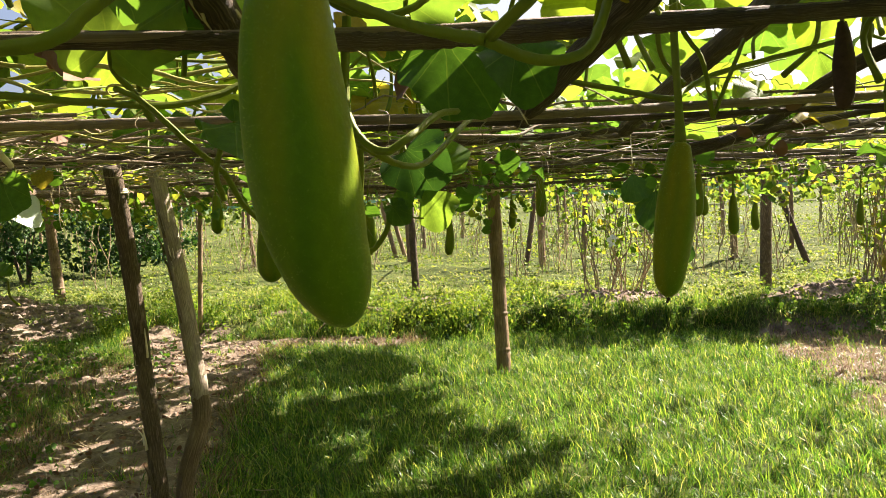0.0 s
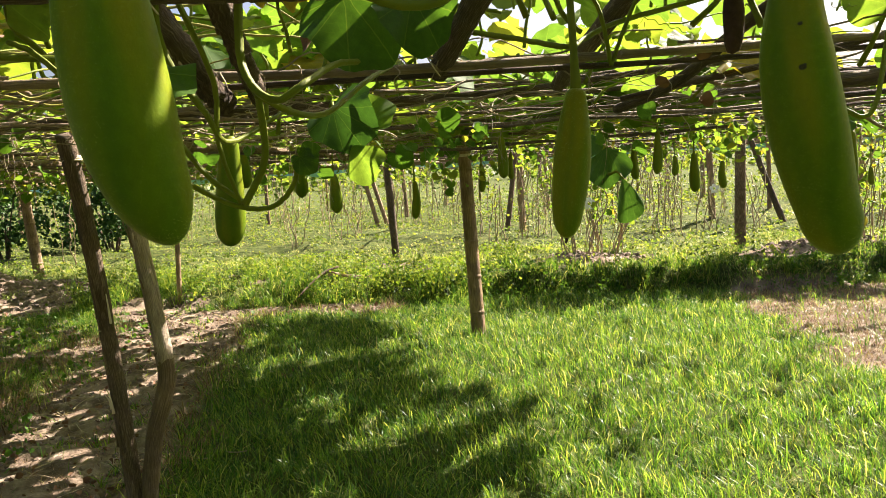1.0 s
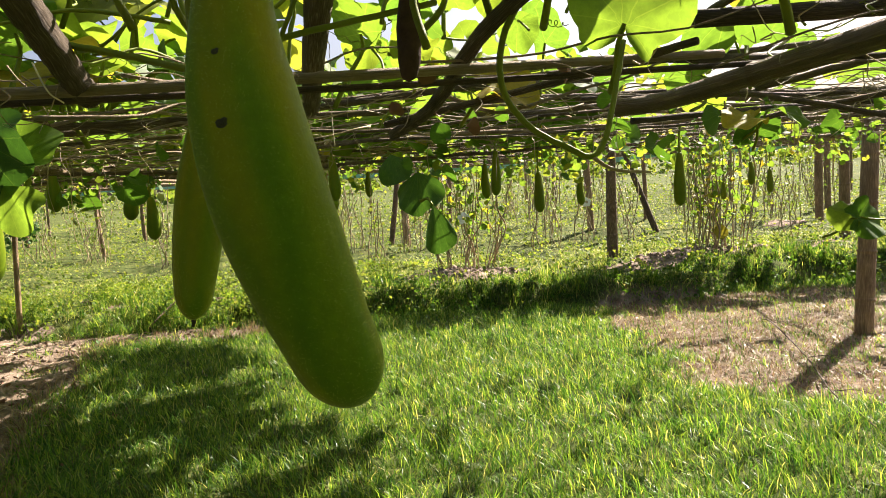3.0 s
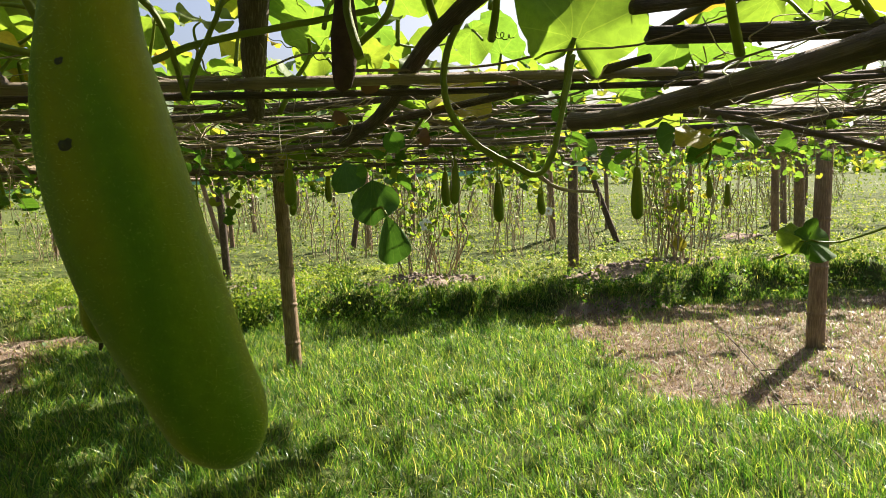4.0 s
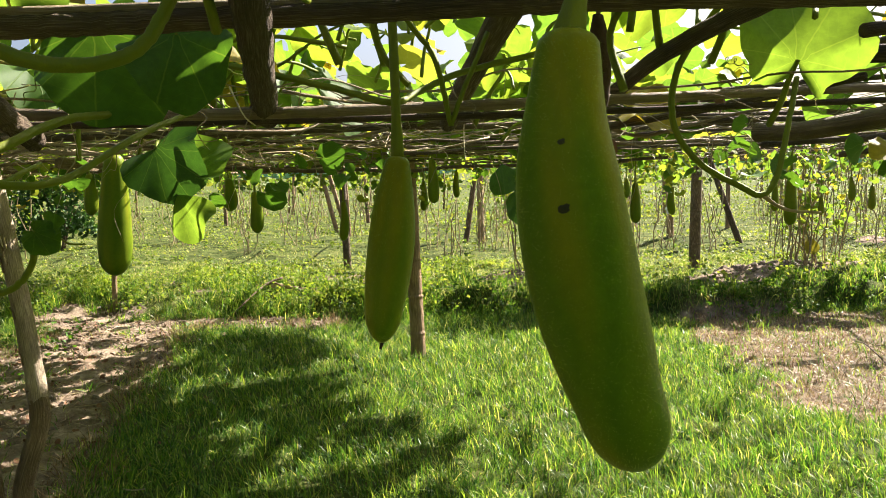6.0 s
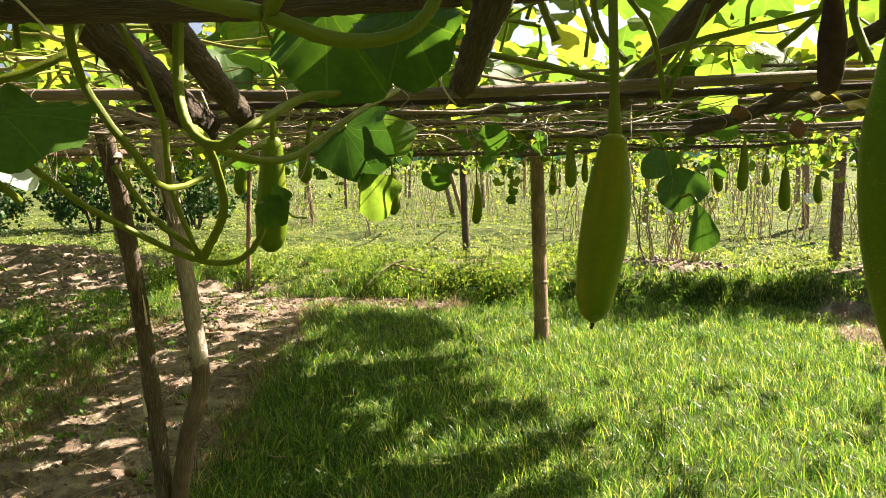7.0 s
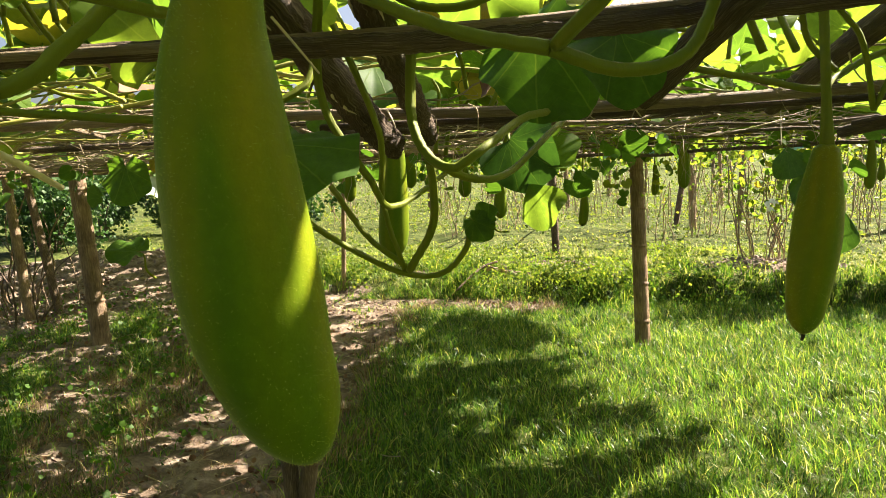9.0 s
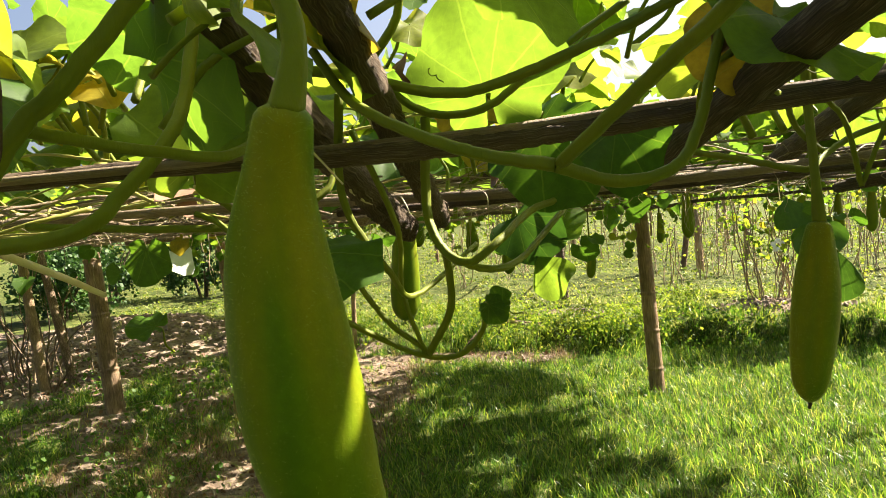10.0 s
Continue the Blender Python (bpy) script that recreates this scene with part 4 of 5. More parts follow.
near_leaves, far_leaves = [], []
for _ in range(129000):
    x, y = crng.uniform(-11, 11), crng.uniform(-7.0, 13.5)
    if y > 0.5 and abs(x - 0.3) > 4.5 + 0.75 * y:
        continue
    if crng.random() > cover(x, y) / 300:
        continue
    if y < 0.75 and abs(x - 0.45) < 0.75:
        z = crng.uniform(2.06, 2.3)
    elif y < 1.5:
        z = crng.uniform(1.93, 2.24)
    else:
        z = 1.85 + 0.36 * crng.random() ** 0.8
    size = crng.uniform(0.12, 0.26)
    if shades_patch((x, y, z), size):
        continue
    (near_leaves if len(near_leaves) < 270 and 0.5 < y < 2.9 and -1.3 < x < 2.3 else far_leaves).append((x, y, z, size))
for _ in range(95):
    # a loose upper layer of the canopy
    x, y, z, size = crng.uniform(-2.6, 0.7), crng.uniform(1.5, 3.2), crng.uniform(2.16, 2.62), crng.uniform(0.13, 0.23)
    if not shades_patch((x, y, z), size):
        far_leaves.append((x, y, z, size))
for k in range(34):
    # broad leaves whose hanging blades close the view between the poles and the sky
    x, y, z, size = crng.uniform(-1.2, 0.95), crng.uniform(1.55, 3.1), crng.uniform(1.93, 2.42), crng.uniform(0.19, 0.29)
    if not shades_patch((x, y, z), size):
        leaf((x, y, z), (crng.normal(0.25, 0.25), crng.normal(-0.35, 0.35), 0.8), (crng.normal(), crng.normal() - 0.4, -0.3), size, 0, k)
for x, y, z, size in near_leaves:
    tone = 2 if crng.random() < 0.025 else 0
    leaf((x, y, z), sun_facing(crng, 0.42), (crng.normal(), crng.normal(), 0), size, tone, int(crng.integers(8)))


def leaf_mass(name, spots, mat, label, category, na=12, nr=2, parent=None, spread=0.5, shapes=4, seed=3, fold=0.2):
    """Many leaves in one mesh."""
    rng = np.random.default_rng(seed)
    protos = [leaf_shape(70 + k, na, nr, fold, 0.045, 0.07) for k in range(shapes)]
    V, F, U = [], [], []
    o = 0
    for x, y, z, size in spots:
        v, f, u, _ = protos[int(rng.integers(shapes))]
        m = turned((x, y, z), sun_facing(rng, spread), (rng.normal(), rng.normal(), rng.normal() * 0.3), size)
        a = np.asarray(v) @ np.array(m.to_3x3()).T + np.array(m.translation)
        V.append(a)
        U += u
        F += [tuple(i + o for i in q) for q in f]
        o += len(v)
    me = mesh_from(name, np.concatenate(V).tolist(), F, [mat], U)
    ob = part(name, me, parent, label if parent else "")
    ob["kind"] = "stuff"
    if parent is None:
        tagged(ob, label, category)
    return ob


# leaves and shoots that hang below the poles further out
low = []
for _ in range(150):
    y = 2.2 + 8.0 * crng.random() ** 1.2
    x = crng.uniform(-1.6 - 0.6 * y, 2.0 + 0.62 * y)
    hang = crng.uniform(1.64, 1.80) if crng.random() < 0.85 else crng.uniform(1.62, 1.70)
    for _ in range(int(crng.integers(1, 4))):
        low.append((x + crng.normal(0, 0.07), y + crng.normal(0, 0.07), hang + crng.normal(0, 0.04), crng.uniform(0.04, 0.11)))
trail = []
for _ in range(330):
    y = 4.2 + 8.5 * crng.random()
    x, z = crng.uniform(-1.0 - 0.55 * y, 1.6 + 0.62 * y), 1.83
    for _ in range(int(crng.integers(4, 12))):
        z -= crng.uniform(0.01, 0.045)
        trail.append((x + crng.normal(0, 0.05), y + crng.normal(0, 0.05), z, crng.uniform(0.035, 0.085)))
leaf_mass("trailing_leaves", trail, LEAF, "small sunlit leaves trailing from the far poles", "leaves", 8, 1, vine, 1.0, 4, 78, 0.4)
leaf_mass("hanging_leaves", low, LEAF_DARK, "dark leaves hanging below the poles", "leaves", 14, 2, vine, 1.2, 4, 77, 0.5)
leaf_mass("leaf_canopy", far_leaves, LEAF, "dense canopy of sunlit gourd leaves", "leaves", 20, 3, vine)

# ---------------------------------------------------------------- stems and tendrils
def stem(name, pts, r0, r1=None, mat=STEM, label="", seed=1, sides=20, parent=vine):
    return rod(name, pts, r0 * 0.86, (r0 if r1 is None else r1) * 0.86, mat, label, 0, sides, 0.07, seed, parent, 10, 0.0012, 0.07 if sides > 12 else 0.0)


stem("stem", [(0.44, 0.74, 2.03), (0.341, 0.812, 1.914), (0.278, 0.874, 1.872), (0.181, 0.966, 1.81)], 0.008, 0.0075, seed=1)
stem("stem", [(-0.10, 1.04, 1.97), (-0.04, 1.0, 1.90), (0.042, 0.968, 1.853), (0.11, 0.967, 1.826), (0.178, 0.966, 1.809)], 0.006, 0.008, seed=2)
stem("stem", [(0.178, 0.966, 1.808), (0.235, 0.993, 1.789), (0.288, 1.021, 1.801), (0.313, 1.041, 1.844), (0.329, 1.059, 1.901), (0.347, 1.068, 1.96)], 0.0075, 0.006, seed=3)
stem("stem", [(-0.25, 1.06, 1.98), (-0.102, 1.096, 1.954), (0.021, 1.132, 1.919), (0.101, 1.158, 1.929), (0.239, 1.15, 1.968), (0.332, 1.128, 2.0)], 0.0075, seed=4)
stem("stem", [(-0.10, 1.17, 1.99), (-0.04, 1.175, 1.92), (0.012, 1.181, 1.898), (0.068, 1.199, 1.907), (0.134, 1.222, 1.956), (0.244, 1.259, 2.026)], 0.006, seed=5)
stem("stem", [(-0.35, 0.70, 1.775), (-0.195, 0.744, 1.78), (-0.159, 0.778, 1.814), (-0.145, 0.827, 1.863), (-0.153, 0.868, 1.91), (-0.16, 0.92, 2.04)], 0.0075, seed=6)
stem("stem", [(-0.18, 0.64, 1.79), (-0.141, 0.66, 1.854), (-0.106, 0.672, 1.885), (-0.04, 0.70, 1.97), (0.02, 0.73, 2.10)], 0.008, seed=7)
stem("stem", [(-0.145, 0.663, 1.855), (-0.116, 0.751, 1.843), (-0.088, 0.843, 1.843), (-0.085, 0.92, 1.90), (-0.10, 0.98, 2.04)], 0.0055, seed=8)
stem("stem", [(-0.021, 1.191, 1.90), (-0.026, 1.181, 1.782), (-0.003, 1.16, 1.729), (0.032, 1.155, 1.709), (0.069, 1.176, 1.733), (0.1, 1.259, 1.768), (0.141, 1.373, 1.782)], 0.0075, 0.0055, label="looping pale green stem", seed=9)
stem("stem", [(-0.004, 1.169, 1.720), (0.039, 1.217, 1.694), (0.072, 1.297, 1.7), (0.115, 1.416, 1.758), (0.14, 1.56, 1.80)], 0.006, 0.005, seed=10)
stem("stem", [(-0.186, 1.135, 1.687), (-0.192, 1.231, 1.637), (-0.155, 1.306, 1.587), (-0.102, 1.335, 1.555), (-0.048, 1.347, 1.552), (-0.008, 1.339, 1.586), (0.007, 1.325, 1.625)], 0.005, label="hanging green stem curling up again", seed=11)
stem("stem", [(-0.189, 1.287, 1.69), (-0.147, 1.311, 1.614), (-0.094, 1.337, 1.561)], 0.005, seed=12)
stem("stem", [(-0.01, 1.18, 1.73), (-0.018, 1.227, 1.711), (-0.046, 1.314, 1.628), (-0.094, 1.337, 1.558)], 0.006, 0.007, seed=13)
stem("stem", [(-0.5, 1.0, 1.80), (-0.328, 1.062, 1.782), (-0.228, 1.105, 1.78), (-0.16, 1.155, 1.813), (-0.151, 1.191, 1.86)], 0.0055, seed=14)
stem("stem", [(-0.30, 1.07, 1.80), (-0.268, 1.075, 1.783), (-0.227, 1.08, 1.742), (-0.186, 1.135, 1.687)], 0.0045, seed=15)
stem("stem", [(1.0, 1.60, 1.99), (0.973, 1.619, 1.946), (0.91, 1.613, 1.857), (0.897, 1.605, 1.766), (0.936, 1.599, 1.7), (0.995, 1.584, 1.661), (1.031, 1.582, 1.646), (1.059, 1.594, 1.677), (1.092, 1.631, 1.77), (1.114, 1.66, 1.835)], 0.0065, 0.005, label="thick stem hanging in a wide loop", seed=16)
stem("stem", [(1.031, 1.582, 1.645), (1.067, 1.579, 1.622), (1.126, 1.587, 1.615)], 0.004, 0.0022, DRYSTEM, "brown withered stem end", 17)
stem("stem", [(0.444, 1.408, 1.95), (0.444, 1.408, 1.902), (0.457, 1.423, 1.852), (0.49, 1.419, 1.813)], 0.005, seed=18)
stem("stem", [(0.48, 1.42, 1.95), (0.49, 1.427, 1.901), (0.524, 1.442, 1.853), (0.545, 1.463, 1.76)], 0.0045, seed=19)
stem("stem", [(0.22, 1.50, 1.86), (0.307, 1.476, 1.837), (0.383, 1.452, 1.816), (0.466, 1.418, 1.791), (0.499, 1.469, 1.81), (0.578, 1.52, 1.846), (0.8, 1.6, 1.90)], 0.0055, seed=20)
stem("stem", [(2.15, 1.95, 1.62), (1.95, 1.96, 1.52), (1.80, 1.975, 1.472), (1.72, 1.98, 1.478)], 0.0035, 0.0025, label="thin curved shoot", seed=22)
stem("stem", [(-0.10, 1.10, 1.93), (-0.125, 1.14, 1.80), (-0.085, 1.18, 1.70), (-0.075, 1.25, 1.66), (-0.02, 1.40, 1.72)], 0.0065, 0.004, seed=23)
stem("stem", [(-0.14, 1.22, 1.90), (-0.10, 1.26, 1.76), (-0.115, 1.30, 1.66), (-0.10, 1.335, 1.56)], 0.0055, 0.004, seed=24)
stem("stem", [(0.545, 1.463, 1.76), (0.56, 1.46, 1.80), (0.60, 1.47, 1.89)], 0.004, seed=21)
for k in range(46):
    y0 = crng.uniform(1.45, 4.0)
    x0 = crng.uniform(-1.6 - 0.4 * y0, 2.4 + 0.5 * y0)
    z0 = crng.uniform(1.87, 2.08) if y0 > 1.2 else crng.uniform(1.95, 2.12)
    a = crng.uniform(0, 6.28)
    pts = [(x0, y0, z0)]
    for _ in range(4):
        a += crng.normal(0, 0.5)
        q = pts[-1]
        pts.append((q[0] + 0.16 * math.cos(a), max(1.4, q[1] + 0.12 * math.sin(a)), min(2.15, max(1.84 if q[1] > 1.3 else 1.94, q[2] + crng.normal(0, 0.035)))))
    stem("stem", pts, crng.uniform(0.004, 0.0065), 0.001, STEM, "", 300 + k, 7)

# sunlit pale stems lying over the poles
for k in range(44):
    x0, y0 = crng.uniform(-1.5, -0.35), crng.uniform(1.25, 2.3)
    a = crng.normal(0.0, 0.5) + (math.pi if k % 2 else 0)
    pts = [(x0, y0, crng.uniform(1.82, 1.93))]
    for _ in range(4):
        a += crng.normal(0, 0.35)
        q = pts[-1]
        pts.append((q[0] + 0.14 * math.cos(a), q[1] + 0.10 * math.sin(a), min(1.96, max(1.80, q[2] + crng.normal(0, 0.03)))))
    stem("stem", pts, crng.uniform(0.004, 0.0065), 0.0012, PALESTEM, "yellowing pale stem", 400 + k, 8)
for k in range(26):
    # shreds of bark hanging off the rafters
    t_ = crng.random()
    if k % 2:
        p = Vector((-0.20, 1.42, 1.81)).lerp(Vector((-0.222, 1.0, 2.035)), t_)
        r = 0.024 + 0.008 * t_
    else:
        p = Vector((-0.09, 1.35, 1.83)).lerp(Vector((-0.04, 1.05, 1.93)), t_)
        r = 0.018
    a = crng.uniform(-2.9, -0.2)
    d = Vector((math.cos(a), -0.3, math.sin(a))).normalized()
    pts = [p + d * r * 0.9, p + d * (r + 0.004) + Vector((0, 0.012, -0.004)), p + d * (r + crng.uniform(0.004, 0.016)) + Vector((crng.normal(0, 0.004), crng.uniform(0.02, 0.05), -0.012))]
    v, f, u = tube(smooth_line(pts, 4), lambda t: 0.0035 * (1.1 - 0.9 * t), 5, 0.4, k)
    part("bark_strip", mesh_from("bark_strip", v, f, [BAMBOO if k % 3 else STRAW], u), trellis, "peeling strip of bark")

strings = []
for k in range(620):
    y0 = 1.5 + 9.2 * crng.random() ** 1.4
    x0 = crng.uniform(-1.8 - 0.55 * y0, 2.2 + 0.6 * y0)
    z0 = crng.uniform(1.78, 1.88)
    drop = crng.uniform(0.03, 0.11) if y0 < 2.2 else crng.uniform(0.04, 0.34)
    pts = [(x0, y0, z0)]
    for j in range(4):
        q = pts[-1]
        pts.append((q[0] + crng.normal(0, 0.022), q[1] + crng.normal(0, 0.022), q[2] - drop / 4 + crng.normal(0, 0.012)))
    r = crng.uniform(0.0007, 0.0016) * (1 if y0 < 2.5 else 1.6)
    strings.append(tube(smooth_line(pts, 4), lambda t, r=r: r * (1.15 - 0.9 * t), 4))
for k in range(1500):
    # dry vines lying along the poles
    y0 = 2.1 + 6.5 * crng.random() ** 1.5
    x0 = crng.uniform(-1.8 - 0.55 * y0, 2.2 + 0.6 * y0)
    if x0 > -0.3 and crng.random() < 0.5:
        continue
    pts = [(x0, y0, crng.uniform(1.79, 1.86))]
    a = crng.choice([0, math.pi]) + crng.normal(0, 0.6)
    for j in range(5):
        a += crng.normal(0, 0.5)
        q = pts[-1]
        pts.append((q[0] + 0.09 * math.cos(a), q[1] + 0.09 * math.sin(a), min(1.9, max(1.77, q[2] + crng.normal(0, 0.022)))))
    r = crng.uniform(0.0008, 0.0022) * (1 if y0 < 2.5 else 1.7)
    strings.append(tube(smooth_line(pts, 3), lambda t, r=r: r * (1.2 - 1.0 * t), 4))
v, f, u = joined(strings)
tagged(part("dry_vines", mesh_from("dry_vines", v, f, [DRYSTEM], u)), "withered brown vines and tendrils wound round the poles", "dry vines", kind="stuff")

twigs = []
for k in range(520):
    y0 = 1.75 + 6.0 * crng.random() ** 1.6
    x0 = crng.uniform(-1.6 - 0.55 * y0, 1.9 + 0.6 * y0)
    if x0 > -0.3 and crng.random() < 0.6:
        continue
    a = crng.choice([0, math.pi]) + crng.normal(0, 0.35)
    pts = [(x0, y0, crng.uniform(1.775, 1.88))]
    for j in range(5):
        a += crng.normal(0, 0.28)
        q = pts[-1]
        step = crng.uniform(0.07, 0.16)
        pts.append((q[0] + step * math.cos(a), q[1] + step * math.sin(a), min(1.93, max(1.755, q[2] + crng.normal(0, 0.018)))))
    r = crng.uniform(0.0016, 0.0048)
    twigs.append(tube(smooth_line(pts, 3), lambda t, r=r: r * (1.2 - 0.7 * t), 5, 0.25, k))
v, f, u = joined(twigs)
tagged(part("twig_tangle", mesh_from("twig_tangle", v, f, [PALEPOLE], u)), "crooked dry twigs and old stems caught among the poles", "twigs", kind="stuff")

coils = []
for k in range(70):
    y0 = crng.uniform(0.85, 3.2)
    x0 = crng.uniform(-1.0 - 0.3 * y0, 1.6 + 0.4 * y0)
    z0 = crng.uniform(1.82, 1.98) if y0 > 1.15 else crng.uniform(1.9, 2.02)
    d = Vector((crng.normal(), crng.normal(), crng.normal(0, 0.6) - 0.3)).normalized()
    s = d.orthogonal().normalized()
    t_ = d.cross(s)
    r, n = crng.uniform(0.002, 0.006), int(crng.integers(14, 34))
    line = [Vector((x0, y0, z0)) + d * (0.0035 * j) + (s * math.cos(j * 0.9) + t_ * math.sin(j * 0.9)) * r * min(1, j / 10) for j in range(n)]
    coils.append(tube(line, 0.0008, 4))
v, f, u = joined(coils)
ob = part("tendril_tangle", mesh_from("tendril_tangle", v, f, [STEM], u), vine, "thin coiled green tendrils")
ob["kind"] = "stuff"

# the shrivelled brown leaves caught in the vine
leaf_mass("dead_leaves", [(0.044, 1.366, 1.834, 0.065), (-0.443, 1.169, 1.849, 0.105), (-0.46, 1.19, 1.87, 0.08), (-0.047, 1.166, 1.961, 0.055), (0.352, 1.079, 1.929, 0.05), (1.05, 1.9, 1.83, 0.06), (-0.9, 1.9, 1.84, 0.07), (0.9, 2.2, 1.74, 0.05), (0.78, 1.75, 1.81, 0.04), (0.72, 1.9, 1.76, 0.04), (0.83, 2.1, 1.76, 0.05)], DEADLEAF, "shrivelled red-brown dead leaves", "leaves", 14, 3, None, 1.4, 4, 8, 0.9)


# ---------------------------------------------------------------- gourds
def gourd_mesh(name, length, profile, bow=(0, 0), sides=28, rings=40, mat=GOURD, lump=0.012, seed=1):
    """Hangs from the origin down along -z; profile gives the radius from stalk (0) to blossom end (1)."""
    rng = np.random.default_rng(seed)
    verts, uvs, faces = [], [], []
    pr = sorted(profile)
    xs_, rs_ = [p[0] for p in pr], [p[1] for p in pr]
    # smooth interpolation through the profile
    def radius(t):
        k = min(max(np.searchsorted(xs_, t) - 1, 0), len(xs_) - 2)
        q = (t - xs_[k]) / (xs_[k + 1] - xs_[k])
        q = q * q * (3 - 2 * q) * 0.5 + q * 0.5
        return rs_[k] + (rs_[k + 1] - rs_[k]) * q
    ph = rng.uniform(0, 6.28, 4)
    rmax = max(rs_)
    for k in range(rings + 1):
        t = k / rings
        tail = length - rmax * 1.25
        z = -length * t
        r = radius(t)
        if -z > tail:
            r = min(r, radius(tail / length) * math.sqrt(max(0.0, 1 - ((-z - tail) / (length - tail)) ** 2)))
        ox, oy = bow[0] * 4 * t * (1 - t), bow[1] * 4 * t * (1 - t)
        for s in range(sides):
            a = 2 * math.pi * s / sides
            rr = r * (1 + lump * (math.sin(2 * a + ph[0] + 3 * t) + 0.6 * math.sin(3 * a + ph[1] - 5 * t) + 0.5 * math.sin(7 * t + ph[2])))
            verts.append((ox + rr * math.cos(a), oy + rr * math.sin(a), z))
            uvs.append((s / sides, t))
    for k in range(rings):
        for s in range(sides):
            a, b = k * sides + s, k * sides + (s + 1) % sides
            faces.append((b, a, a + sides, b + sides))
    faces.append(tuple(range(sides)))
    return mesh_from(name, verts, faces, [mat], uvs)


def spine_mesh(name, spine, profile, sides=36, rings=64, mat=GOURD, lump=0.006, seed=1):
    """A fruit along a curved spine; profile gives the radius from stalk (0) to blossom end (1)."""
    rng = np.random.default_rng(seed)
    ph = rng.uniform(0, 6.28, 4)
    line = smooth_line(spine, rings // (len(spine) - 1))
    n = len(line)
    total = sum((b - a).length for a, b in zip(line, line[1:]))
    ts = np.linspace(0, 1, n)
    rr = np.interp(ts, [p[0] for p in profile], [p[1] for p in profile])
    rr = np.convolve(np.pad(rr, 3, mode="edge"), np.ones(7) / 7, "valid")
    cap = rr.max() * 1.15 / total
    # rings crowd towards the blossom end, so that it stays round
    stops = np.concatenate([np.linspace(0, 1 - cap, rings), 1 - cap + cap * np.sin(np.linspace(0.1, 0.5 * np.pi, 14))])
    verts, uvs, faces = [], [], []
    side = None
    for t in stops:
        k = min(int(t * (n - 1)), n - 2)
        p = line[k].lerp(line[k + 1], t * (n - 1) - k)
        d = (line[min(k + 2, n - 1)] - line[max(k - 1, 0)]).normalized()
        side = d.orthogonal().normalized() if side is None else (side - d * side.dot(d)).normalized()
        up = d.cross(side)
        r = float(np.interp(t, ts, rr))
        q = min(max((t - (1 - cap)) / cap, 0), 1)
        r *= math.sqrt(max(1 - q * q, 0.0004))
        q = min(max((0.035 - t) / 0.035, 0), 1)
        r *= math.sqrt(1 - q * q * 0.8)
        for s in range(sides):
            a = 2 * math.pi * s / sides
            w = r * (1 + lump * (math.sin(2 * a + ph[0] + 3 * t) + 0.6 * math.sin(3 * a + ph[1] - 5 * t) + 0.8 * math.sin(9 * t + a + ph[2])))
            verts.append(p + side * (w * math.cos(a)) + up * (w * math.sin(a)))
            uvs.append((s / sides, t))
    for k in range(len(stops) - 1):
        for s in range(sides):
            a, b = k * sides + s, k * sides + (s + 1) % sides
            faces.append((a, b, b + sides, a + sides))
    faces.append(tuple(range(sides - 1, -1, -1)))
    faces.append(tuple(range((len(stops) - 1) * sides, len(stops) * sides)))
    return mesh_from(name, verts, faces, [mat], uvs)


def aim(top, tip):
    """The pose that hangs a fruit from top with its end at tip."""
    d = (Vector(tip) - Vector(top)).normalized()
    q = Vector((0, 0, -1)).rotation_difference(d)
    return Matrix.Translation(top) @ q.to_matrix().to_4x4()


def gourd(label, spine, profile, stalk, stalk_r, nub=0.006, scars=(), seed=1, mat=GOURD):
    """A fruit that hangs along a spine (two or more places from its stalk to its blossom end)."""
    top, tip = spine[0], spine[-1]
    length = (Vector(tip) - Vector(top)).length
    m = aim(top, tip)
    inv = m.inverted()
    base = tagged(new("bottle_gourd"), label, "gourd", "bottle gourds on the trellis")
    base.matrix_basis = m
    body = part("body", spine_mesh("body", [inv @ Vector(p) for p in spine], profile, mat=mat, seed=seed, sides=36 if nub or scars or stalk_r > 0.006 else 18), base)
    line = smooth_line([inv @ Vector(p) for p in stalk], 8)
    v, f, u = tube(line, lambda t: stalk_r * (1.45 - 0.5 * min(1, t * 4)), 20, 0.05, seed, True, 0.06)
    part("stalk", mesh_from("stalk", v, f, [STEM], u), base, "green ridged stalk")
    if nub:
        v, f, u = tube([Vector((0, 0, -length + 0.002)), Vector((0.001, 0, -length - nub * 0.6)), Vector((0.0, 0.001, -length - nub * 1.5))], lambda t: nub * (0.55 - 0.25 * t), 8, 0.4, seed)
        part("blossom_end", mesh_from("blossom_end", v, f, [NUB], u), body, "black withered blossom end")
    for place, r in scars:
        # a small sunken scab on the skin
        p = inv @ Vector(place)
        hit, at, nor, _ = body.closest_point_on_mesh(p)
        bm = bmesh.new()
        bmesh.ops.create_icosphere(bm, subdivisions=2, radius=1)
        q = Vector((0, 0, 1)).rotation_difference(nor).to_matrix().to_4x4()
        for vert in bm.verts:
            j = 1 + 0.35 * math.sin(7 * vert.co.x + 5 * vert.co.y + seed)
            vert.co = q @ Vector((vert.co.x * r * j, vert.co.y * r * 0.75 * j, vert.co.z * r * 0.22)) + at
        me = bpy.data.meshes.new("scar")
        bm.to_mesh(me)
        bm.free()
        me.materials.append(SCAR)
        part("scar", me, body, "dark dry scar")
    return base


